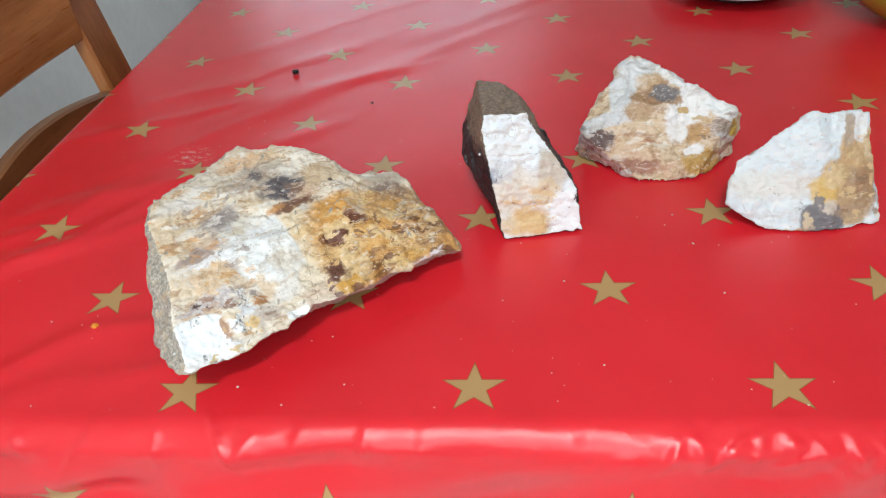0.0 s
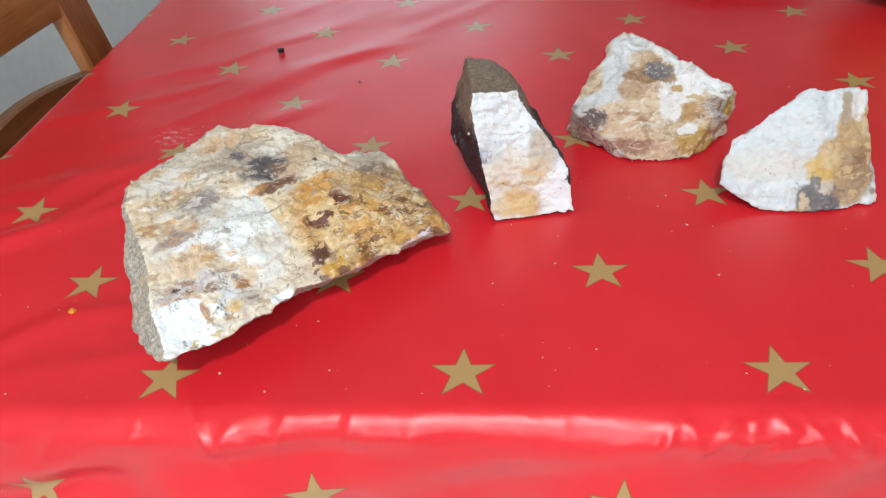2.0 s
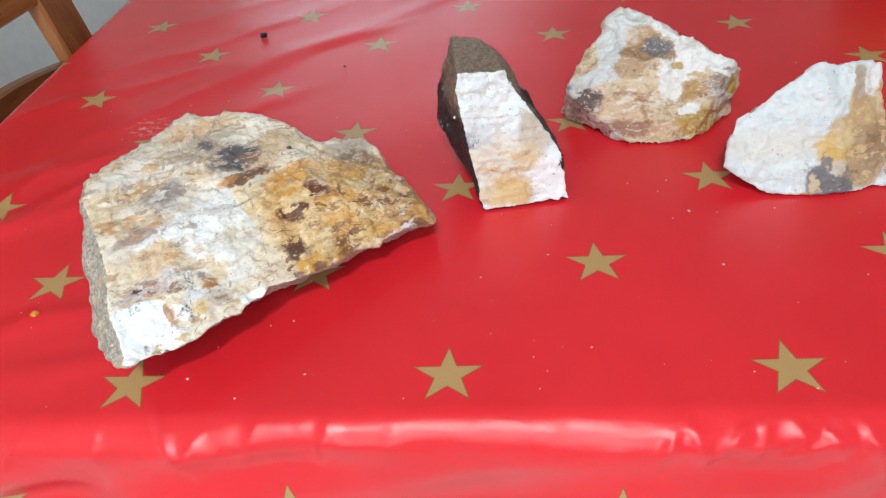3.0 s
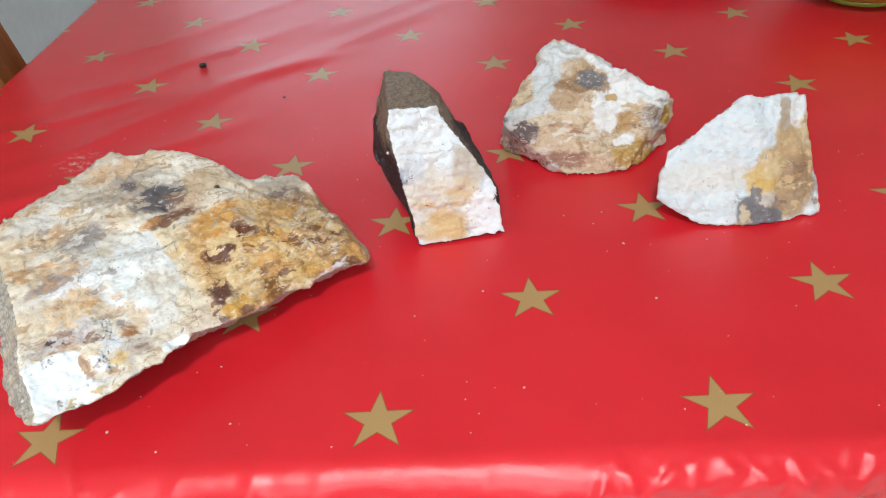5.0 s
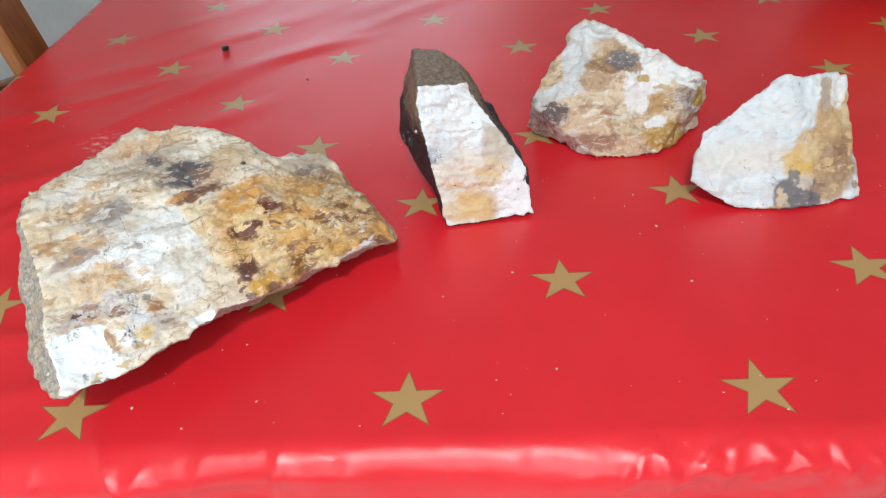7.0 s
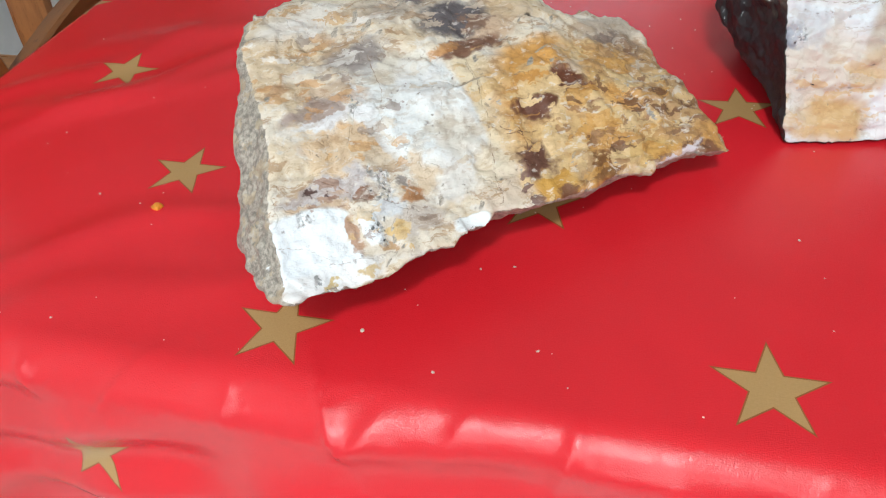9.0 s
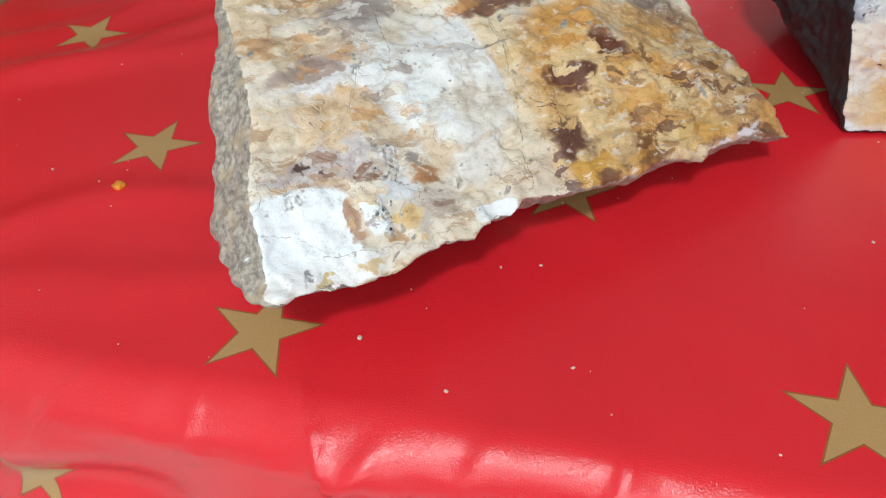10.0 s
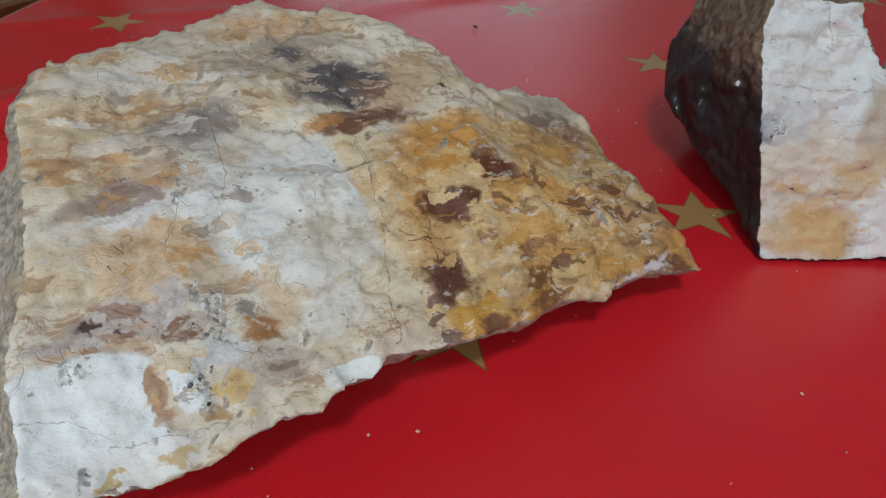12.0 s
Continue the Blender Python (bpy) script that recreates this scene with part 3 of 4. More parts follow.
E1, E2 = (0.76, 0.645, -0.08), (-0.505, 0.664, 0.551)
WHITE, CHALK, IVORY = (0.74, 0.81, 0.85), (0.69, 0.73, 0.73), (0.68, 0.58, 0.40)
AMBER, GLOW, BISTRE = (0.50, 0.265, 0.07), (0.64, 0.34, 0.09), (0.20, 0.09, 0.03)
M_STONE_A = stained_face("stained_flint_large", E1, E2, (
    (-62, 106, 40, 22, 18, (0.54, 0.48, 0.38), 0.7, 0.5, 1.0),
    (-66, 90, 24, 7, 18, (0.66, 0.64, 0.59), 0.85, 0.3, 1.0),
    (-82, 66, 22, 15, 14, (0.60, 0.48, 0.32), 0.8, 0.4, 1.0),
    (-66, 74, 18, 2.6, 16, (0.36, 0.23, 0.13), 0.7, 0.4, 1.4),
    (-88, 56, 14, 2.2, 12, (0.42, 0.25, 0.13), 0.75, 0.4, 1.4),
    (-76, 58, 10, 3.0, 12, (0.66, 0.62, 0.53), 0.8, 0.3, 1.0),
    (-50, 62, 14, 9, 12, (0.25, 0.22, 0.21), 0.9, 0.4, 1.0),
    (-80, 38, 17, 5.0, 10, (0.33, 0.26, 0.24), 0.85, 0.35, 1.0),
    (-74, 47, 14, 4.0, 12, (0.44, 0.32, 0.22), 0.7, 0.4, 1.4),
    (-75, 18, 18, 9.5, 6, (0.60, 0.45, 0.29), 0.9, 0.22, 1.0),
    (-64, 12, 9, 5, 0, (0.62, 0.53, 0.40), 0.8, 0.3, 1.0),
    (-56, 24, 4, 11, 0, (0.58, 0.60, 0.61), 0.85, 0.3, 1.0),
    (-78, 31.5, 13, 2.8, 12, (0.66, 0.67, 0.68), 0.95, 0.2, 1.0),
    (-59, 40, 3, 9, 8, (0.64, 0.66, 0.67), 0.95, 0.2, 1.0),
    (-60, 31, 5.5, 3.6, 8, (0.72, 0.75, 0.76), 0.95, 0.15, 0.35),
    (-55, 41, 2.6, 6, 10, (0.50, 0.28, 0.10), 0.9, 0.25, 1.0),
    (-33, 26, 23, 30, 6, CHALK, 0.97, 0.16, 0.35),
    (-36, 51, 15, 7, 10, (0.66, 0.63, 0.54), 0.9, 0.25, 1.0),
    (-24, 12, 10, 9, 0, (0.58, 0.52, 0.41), 0.6, 0.5, 1.0),
    (-30, 40, 10, 12, 0, (0.73, 0.75, 0.75), 0.7, 0.5, 1.0),
    (-9, 37, 4.5, 14, -8, (0.76, 0.80, 0.82), 0.95, 0.15, 0.35),
    (-37, -6, 16, 10, 0, (0.66, 0.65, 0.61), 0.85, 0.3, 1.0),
    (-46, 0, 5, 10, 10, (0.58, 0.43, 0.25), 0.7, 0.4, 1.0),
    (-3, 20, 9, 36, 2, IVORY, 0.95, 0.22, 0.35),
    (-12, -12, 9, 16, 4, (0.62, 0.55, 0.42), 0.9, 0.3, 1.0),
    (-14, -20, 10, 8, 0, (0.60, 0.50, 0.40), 0.6, 0.4, 1.4),
    (56, 0, 58, 46, 0, AMBER, 0.97, 0.14, 0.35),
    (84, 16, 26, 34, 0, (0.44, 0.30, 0.16), 0.75, 0.4, 1.0),
    (22, 4, 16, 10, 0, (0.60, 0.42, 0.20), 0.85, 0.35, 1.0),
    (33, 39, 19, 11, 8, GLOW, 0.9, 0.35, 0.35),
    (26, 42, 7, 6, 0, (0.50, 0.26, 0.07), 0.7, 0.6, 0.35),
    (48, 34, 6, 10, 0, (0.62, 0.55, 0.44), 0.75, 0.3, 1.0),
    (52, 14, 10, 14, 0, (0.62, 0.42, 0.18), 0.8, 0.3, 1.0),
    (62, 8, 10, 6, 0, GLOW, 0.8, 0.5, 1.0),
    (37, -21, 24, 5.6, 2, BISTRE, 0.92, 0.22, 1.0),
    (29, -8, 13, 4.6, 2, (0.26, 0.14, 0.07), 0.85, 0.3, 1.4),
    (10, -24, 9.5, 7, 0, (0.52, 0.29, 0.055), 0.95, 0.25, 0.35),
    (61, -22, 16, 6.5, 0, (0.56, 0.38, 0.15), 0.9, 0.3, 1.0),
    (50, -29, 14, 2.4, 0, (0.64, 0.55, 0.42), 0.8, 0.3, 1.0),
    (80, -27.5, 15, 3.4, 0, (0.60, 0.58, 0.62), 0.95, 0.2, 1.0),
    (94, -31, 9, 3.6, 0, (0.16, 0.06, 0.03), 0.9, 0.25, 1.0),
    (78, 2, 5, 2, 0, (0.66, 0.64, 0.62), 0.7, 0.4, 1.4),
    (88, 52, 24, 9, 0, (0.48, 0.42, 0.34), 0.9, 0.3, 1.0),
    (80, 46, 10, 4, 0, (0.18, 0.13, 0.11), 0.85, 0.3, 1.4),
    (92, 38, 9, 6, 0, (0.26, 0.17, 0.12), 0.75, 0.4, 1.4),
    (19, 66, 16, 9, 12, (0.52, 0.38, 0.26), 0.9, 0.3, 1.0),
    (36, 76, 14, 10, 0, (0.56, 0.44, 0.29), 0.85, 0.4, 1.0),
    (-14, 92, 26, 10, 14, (0.34, 0.28, 0.22), 0.8, 0.4, 1.4),
    (-10, 112, 22, 8, 0, (0.55, 0.33, 0.16), 0.7, 0.4, 1.4),
    (5, 75, 20, 11, 12, (0.080, 0.072, 0.085), 0.95, 0.22, 1.0),
    (-9, 93, 7, 4, 14, (0.11, 0.10, 0.115), 0.85, 0.3, 1.0),
    (14, 70, 10, 4, 12, (0.24, 0.14, 0.09), 0.8, 0.3, 1.4),
    (2, 55, 18, 6.0, 10, (0.16, 0.065, 0.035), 0.92, 0.25, 1.0),
    (-12, 55, 9, 3, 12, (0.52, 0.27, 0.10), 0.85, 0.3, 1.0),
    (43, 67, 2.6, 2.4, 0, (0.06, 0.035, 0.02), 0.95, 0.3, 0.35),
    (-86, 1, 19, 6.5, 4, (0.50, 0.48, 0.50), 0.85, 0.3, 1.4),
    (-92, -4, 12, 3.0, 0, (0.56, 0.40, 0.24), 0.8, 0.35, 1.4),
    (-68, -24, 14, 10, 0, (0.60, 0.54, 0.44), 0.9, 0.3, 1.0),
    (-56, -20, 12, 7, 0, (0.48, 0.44, 0.41), 0.7, 0.4, 1.4),
    (-102, -19, 19, 15, 4, (0.77, 0.84, 0.88), 0.99, 0.07, 0.35),
    (-98, -33, 20, 5, 0, (0.76, 0.79, 0.80), 0.9, 0.2, 0.35),
    (-76, -18, 3.6, 7, 2, WHITE, 0.97, 0.15, 0.35),
    (-83.5, -19, 3.2, 8.5, 2, (0.42, 0.25, 0.15), 0.93, 0.2, 1.0),
    (-66, -11.5, 7, 4, 2, (0.56, 0.60, 0.63), 0.9, 0.3, 1.0),
    (-53.5, -8, 5.6, 3.8, 4, (0.40, 0.19, 0.07), 0.93, 0.25, 1.0),
    (-57, -2, 2.2, 3, 0, (0.22, 0.20, 0.20), 0.8, 0.3, 1.0),
    (-73, -4, 3.8, 2.6, 4, (0.22, 0.10, 0.055), 0.95, 0.25, 1.0),
    (-94.5, 3.5, 2.2, 1.7, 0, (0.07, 0.03, 0.025), 0.95, 0.3, 1.0),
    (-87, 0, 2.0, 1.5, 0, (0.08, 0.035, 0.03), 0.95, 0.3, 1.0),
    (-64.5, -21, 5, 2.8, 0, (0.60, 0.46, 0.24), 0.9, 0.25, 1.0),
    (-83.5, -34, 4, 1.8, 0, (0.58, 0.44, 0.22), 0.9, 0.25, 1.0),
    (-98.5, -34, 3, 1.5, 0, (0.56, 0.43, 0.18), 0.9, 0.25, 1.0),
    (-71.5, -28, 3.6, 2.6, 0, (0.40, 0.24, 0.11), 0.9, 0.25, 1.0),
    (-34, -28, 8.5, 3.8, 0, (0.74, 0.79, 0.80), 0.97, 0.12, 0.35),
), (
    (56, 8, 52, 38, (0.62, 0.46, 0.24), 0.55, 105, 0.85),
    (62, 2, 46, 34, (0.30, 0.16, 0.07), 0.575, 130, 0.8),
    (88, 16, 22, 34, (0.56, 0.50, 0.42), 0.58, 210, 0.7),
    (88, 10, 22, 36, (0.20, 0.10, 0.055), 0.60, 190, 0.8),
    (26, 8, 26, 22, (0.66, 0.49, 0.26), 0.49, 115, 0.9),
    (6, -18, 12, 16, (0.66, 0.49, 0.25), 0.50, 125, 0.9),
    (37, 23, 11, 8, (0.12, 0.034, 0.015), 0.45, 120, 0.97),
    (17, 14, 10, 6, (0.11, 0.032, 0.016), 0.44, 130, 0.97),
    (47, 16, 5, 8, (0.17, 0.055, 0.025), 0.45, 130, 0.95),
    (5, -10, 8, 9, (0.10, 0.035, 0.022), 0.42, 120, 0.97),
    (-3, -22, 4.5, 11, (0.15, 0.075, 0.065), 0.46, 130, 0.9),
    (14, -30, 5, 4, (0.13, 0.05, 0.03), 0.45, 130, 0.9),
    (-14, -8, 10, 26, (0.40, 0.26, 0.13), 0.60, 170, 0.75),
    (-62, -18, 22, 16, (0.30, 0.23, 0.19), 0.60, 190, 0.75),
    (-86, 0, 20, 9, (0.34, 0.21, 0.15), 0.58, 170, 0.75),
    (-80, 62, 26, 30, (0.52, 0.30, 0.13), 0.57, 120, 0.75),
    (-66, 96, 40, 24, (0.50, 0.32, 0.15), 0.58, 130, 0.75),
    (-72, 14, 24, 12, (0.58, 0.35, 0.15), 0.57, 140, 0.75),
    (-60, 50, 30, 40, (0.30, 0.24, 0.21), 0.61, 150, 0.7),
    (-66, -22, 20, 12, (0.60, 0.42, 0.18), 0.57, 160, 0.8),
    (-34, 20, 22, 30, (0.60, 0.50, 0.35), 0.60, 90, 0.55),
    (-2, 30, 10, 30, (0.60, 0.40, 0.17), 0.56, 120, 0.6),
    (60, 0, 50, 40, (0.56, 0.30, 0.07), 0.57, 80, 0.7),
    (64, -4, 44, 30, (0.15, 0.065, 0.03), 0.61, 140, 0.85),
    (-66, 84, 34, 26, (0.68, 0.67, 0.64), 0.57, 110, 0.75),
    (0, 84, 36, 20, (0.55, 0.46, 0.36), 0.58, 140, 0.7),
), (
    (-4, 46, -8, 15, 0.7, (0.24, 0.18, 0.12), 0.8), (-8, 15, -13, -3, 0.7, (0.22, 0.13, 0.07), 0.8), (-13, -3, -18, -24, 0.8, (0.20, 0.11, 0.06), 0.8),
    (-2, 4.2, 12, 3.2, 0.9, (0.09, 0.03, 0.02), 0.95), (3, 12, 4.5, -4, 0.9, (0.10, 0.035, 0.02), 0.9), (-4, 9, 9, -3, 0.7, (0.12, 0.05, 0.03), 0.8),
    (-91, 8.4, -82.6, 3.6, 0.8, (0.28, 0.16, 0.11), 0.9), (-82.6, 3.6, -77, -4.4, 1.0, (0.25, 0.13, 0.08), 0.9), (-77, -4.4, -61, -11, 0.9, (0.30, 0.19, 0.14), 0.85),
    (-116, -14.5, -104, -17, 0.6, (0.42, 0.38, 0.32), 0.8), (-104, -17, -97, -25, 0.5, (0.48, 0.45, 0.41), 0.7), (-97, -27, -71, -30.5, 0.8, (0.46, 0.40, 0.36), 0.7),
    (-46, 62, -49, 42, 0.9, (0.24, 0.16, 0.10), 0.8), (-49, 42, -55, 26, 0.7, (0.36, 0.28, 0.20), 0.7),
), ((-64.5, 2, 3.4, 5), (-73, -20, 2.2, 7), (-64, 37, 3.0, 6), (-105, -31, 2.0, 2), (-99, -7.5, 2.6, 2.6), (-66, -6, 4, 3)),
    (0.35, 0.32, 0.27), (0.75, -0.1, 0.65), 0.0, turned=(0.50, 0.60), relief=0.45)

BROKEN_EDGE = ((-130, -35), (-118, -35), (-101, -38), (-89, -39), (-77, -39), (-66, -34), (-55, -33), (-46, -35), (-42, -31), (-30, -32), (-23, -27),
               (-8, -30), (14, -30), (40, -29), (59, -33), (65, -29), (86, -30), (107, -37), (120, -37))


def snap(co):
    """Scallops where flakes broke off the overhanging lower edge of the large stone."""
    u, v = co.dot(Vector(E1)) * 1000, co.dot(Vector(E2)) * 1000
    w = co.dot(Vector(E1).cross(Vector(E2))) * 1000 - 38.6
    deep = max(0.0, min(1.0, 1 + w / 22)) * max(0.0, min(1.0, (-6 - v) / 20))
    if deep == 0:
        return co
    for (ua, va), (ub, vb) in zip(BROKEN_EDGE, BROKEN_EDGE[1:]):
        if ua <= u < ub:
            shift = va + (vb - va) * (u - ua) / (ub - ua) + 34.0
            return co + Vector(E2) * (shift * deep / 1000)
    return co


LEFT_SIDES = ((-42, 56, 0.0394), (-55, -56, 0.0165), (-135, 29, 0.1175), (-136, 38, 0.114), (-129, -46, 0.0735), (169, -22, 0.071), (-169, -2, 0.105), (153, 16, 0.117), (-32, 73.8, 0.0476), (-1.8, 67.3, 0.0547))
stone_a = stone("large_stone", (0.075, 0.098, 0.767), (
    LEFT_SIDES + ((90, 10, 0.102), (0, 88, 0.073), (68, 22, 0.0995), (27, 24, 0.109)),
    LEFT_SIDES + ((33, 16, 0.1115), (29, 22, 0.110), (115, 19, 0.078)),
), M_STONE_A, "large wedge of cream, white and ochre stained flint on the cloth", 0.0012, (0.0024, 0.0027, 0.0008), 1.0,
    bites=((0.018, 0.202, 0.862, 0.030), (0.104, 0.190, 0.838, 0.026)), warp=snap)

M_STONE_B = stained_face("white_faced_flint", (1, 0, 0), (0, 0.35, 0.94), (
    (2, -22, 23.2, 21.3, 0, (0.62, 0.56, 0.46), .8, .45, 1.0),
    (31, -1, 10.9, 15.1, 0, (0.47, 0.41, 0.33), .9, .25, .35),
    (28, -20, 9.3, 10.3, 0, (0.56, 0.44, 0.28), .8, .4, 1.0),
    (13, -46, 14.5, 10.6, 0, (0.54, 0.34, 0.12), .9, .35, .35),
    (-4, -48, 8.5, 6.2, 0, (0.58, 0.44, 0.27), .7, .5, 1.0),
    (44, -39, 12.9, 18.4, 0, (0.7, 0.72, 0.73), .95, .2, .35),
    (-16, -6, 5.8, 5.9, 0, (0.2, 0.24, 0.32), .85, .35, 1.0),
    (-9, -0, 8.3, 8.4, 0, (0.48, 0.5, 0.53), .7, .5, 1.0),
    (-4, 16, 12.3, 4.9, 0, (0.6, 0.59, 0.57), .5, .5, 1.0),
), (
    (0, 10, 40, 50, (0.46, 0.45, 0.43), 0.64, 190, 0.7),
    (12, -36, 26, 20, (0.60, 0.42, 0.20), 0.56, 120, 0.7),
), ((-27, 13, 4, 13, 0.9, (0.36, 0.33, 0.30), 0.8), (4, 13, 33, 13, 0.9, (0.36, 0.33, 0.30), 0.8), (-5, 51, 0, 37, 1.2, (0.36, 0.33, 0.30), 0.8), (0, 37, 3, 30, 1.0, (0.36, 0.33, 0.30), 0.8), (8, 1, 37, 3, 0.7, (0.36, 0.33, 0.30), 0.7)),
    ((-12, -4, 3.5, 4),), (0.024, 0.023, 0.026), (0.15, -0.92, 0.36), 2.0, ((0.62, 0.68, 0.71), (0.68, 0.74, 0.77), (0.56, 0.56, 0.54)), (0.70, 0.80), ((0.17, 0.125, 0.09), 0.016, 0.036), 0.4, 0.35)
stone_b = stone("upright_stone", (0.232, 0.225, 0.795), (
    ((-82, 19, 0.0354), (-158, -3, 0.0314), (15, 67, 0.0530), (31, 39, 0.0460), (10, 8, 0.0428), (-173, 15, 0.0398), (-176, -42, 0.0384), (174, -3, 0.0506), (13, 30, 0.0339), (91, 10, 0.0571), (0, 86, 0.0555)),
), M_STONE_B, "upright block of flint with a white face and dark brown-black sides", 0.0013, (0.0020, 0.0026, 0.0010), 2.0,
    bites=((0.262, 0.222, 0.872, 0.022),))

M_STONE_C = stained_face("patchy_flint", (1, 0, 0), (0, 0.57, 0.82), (
    (-23, -6, 24.0, 14.3, 0, (0.58, 0.46, 0.31), .85, .3, 1.0),
    (-29, -28, 21.6, 10.5, 0, (0.55, 0.4, 0.26), .8, .35, 1.0),
    (-24, -41, 20.2, 7.7, 0, (0.28, 0.12, 0.075), .9, .25, 1.0),
    (7, -47, 14.4, 6.7, 0, (0.56, 0.42, 0.28), .85, .3, 1.0),
    (-35, -49, 7.7, 4.3, 0, (0.66, 0.64, 0.62), .85, .3, 1.0),
    (38, -39, 20.1, 12.4, 0, (0.44, 0.27, 0.065), .95, .2, 1.0),
    (34, -12, 12.4, 6.7, 0, (0.4, 0.23, 0.08), .9, .3, 1.0),
    (54, -6, 9.5, 11.4, 0, (0.32, 0.26, 0.22), .9, .25, 1.4),
    (61, -15, 8.6, 3.8, 0, (0.58, 0.57, 0.56), .85, .3, 1.0),
    (-55, -15, 11.6, 9.1, 0, (0.08, 0.045, 0.045), .95, .25, 1.0),
    (-65, -27, 11.6, 6.7, 0, (0.26, 0.17, 0.15), .85, .3, 1.4),
    (-69, -11, 6.7, 4.8, 0, (0.5, 0.49, 0.49), .85, .3, 1.0),
    (-46, -35, 10.6, 5.8, 0, (0.56, 0.5, 0.46), .7, .4, 1.4),
    (-17, 48, 20.0, 14.1, 0, (0.58, 0.61, 0.62), .97, .12, .35),
    (-33, 23, 11.5, 22.6, 0, (0.56, 0.59, 0.6), .97, .12, .35),
    (-54, 1, 20.2, 7.1, 14, (0.55, 0.57, 0.58), .95, .15, .35),
    (18, 43, 20.9, 10.3, -24, (0.66, 0.68, 0.68), .97, .12, .35),
    (41, 22, 22.8, 10.4, -24, (0.66, 0.68, 0.68), .97, .12, .35),
    (60, 7, 12.3, 7.6, -24, (0.66, 0.68, 0.67), .97, .15, .35),
    (26, 10, 19.0, 14.2, 0, (0.7, 0.71, 0.7), .97, .15, 1.0),
    (13, -5, 9.6, 15.2, 0, (0.7, 0.71, 0.7), .95, .2, 1.0),
    (-2, 33, 12.0, 8.0, 0, (0.3, 0.18, 0.09), .95, .2, 1.0),
    (-8, 23, 18.0, 9.0, 8, (0.3, 0.18, 0.09), .95, .2, 1.0),
    (-16, 13, 14.0, 9.0, 20, (0.3, 0.18, 0.09), .95, .2, 1.0),
    (8, 21, 12.0, 6.0, -10, (0.3, 0.18, 0.09), .95, .2, 1.0),
    (-7, 38, 14.3, 5.6, 0, (0.48, 0.34, 0.2), .8, .35, 1.0),
    (5, 25, 12.9, 7.1, 0, (0.13, 0.125, 0.135), .92, .25, 1.0),
    (-18, 10, 12.4, 7.6, 0, (0.44, 0.31, 0.19), .8, .4, 1.0),
    (21, 10, 5.2, 3.3, 0, (0.44, 0.29, 0.11), .95, .2, .35),
    (37, 1, 8.6, 2.8, 0, (0.48, 0.33, 0.15), .85, .3, 1.0),
    (31, -28, 8.6, 5.2, 0, (0.7, 0.72, 0.72), .95, .25, 1.0),
    (69, -7, 4.8, 7.1, 0, (0.45, 0.29, 0.05), .97, .15, .35),
), (
    (-54, -22, 24, 18, (0.52, 0.46, 0.44), 0.56, 160, 0.85),
    (-20, -30, 34, 20, (0.34, 0.16, 0.09), 0.60, 120, 0.8),
    (40, -30, 26, 20, (0.60, 0.52, 0.40), 0.60, 130, 0.8),
    (46, -4, 20, 18, (0.20, 0.14, 0.10), 0.60, 150, 0.8),
    (-16, -8, 30, 20, (0.66, 0.62, 0.54), 0.57, 130, 0.7),
), (
    (-24, -20, 4, -26, 0.8, (0.30, 0.19, 0.12), 0.7), (-34, -4, -10, -2, 0.7, (0.34, 0.22, 0.14), 0.6),
), ((-30, -46, 4, 3),), (0.54, 0.56, 0.56), (0, -0.82, 0.57), 5.0, ((0.52, 0.40, 0.26), (0.60, 0.50, 0.37), (0.36, 0.24, 0.14)), (0.22, 0.34), None, 0.9)
stone_c = stone("patchy_stone", (0.368, 0.305, 0.785), (
    ((-90, 34, 0.0216), (-114, 52, 0.0312), (-56, 61, 0.0420), (-134, -22, 0.0502), (-45, 2, 0.0556), (57, 57, 0.0574), (35, 49, 0.0472), (2, -3, 0.0774), (151, 20, 0.0559), (123, 44, 0.0657), (90, -8, 0.0495)),
    ((-90, 34, 0.0216), (-114, 52, 0.0312), (-135, -24, 0.0579), (-45, 2, 0.0556), (2, -3, 0.0774), (172, -6, 0.0712), (145, 62, 0.0257), (-56, 61, 0.0420), (57, 57, 0.0574), (35, 49, 0.0472), (110, 20, 0.0300), (160, -30, 0.0757)),
), M_STONE_C, "pyramid-shaped flint, pale grey above, patchy brown and white in front", 0.0013, (0.0034, 0.0044, 0.0011), 5.0,
    bites=((0.300, 0.285, 0.842, 0.034), (0.318, 0.246, 0.742, 0.026), (0.440, 0.262, 0.742, 0.024), (0.404, 0.232, 0.800, 0.020)))

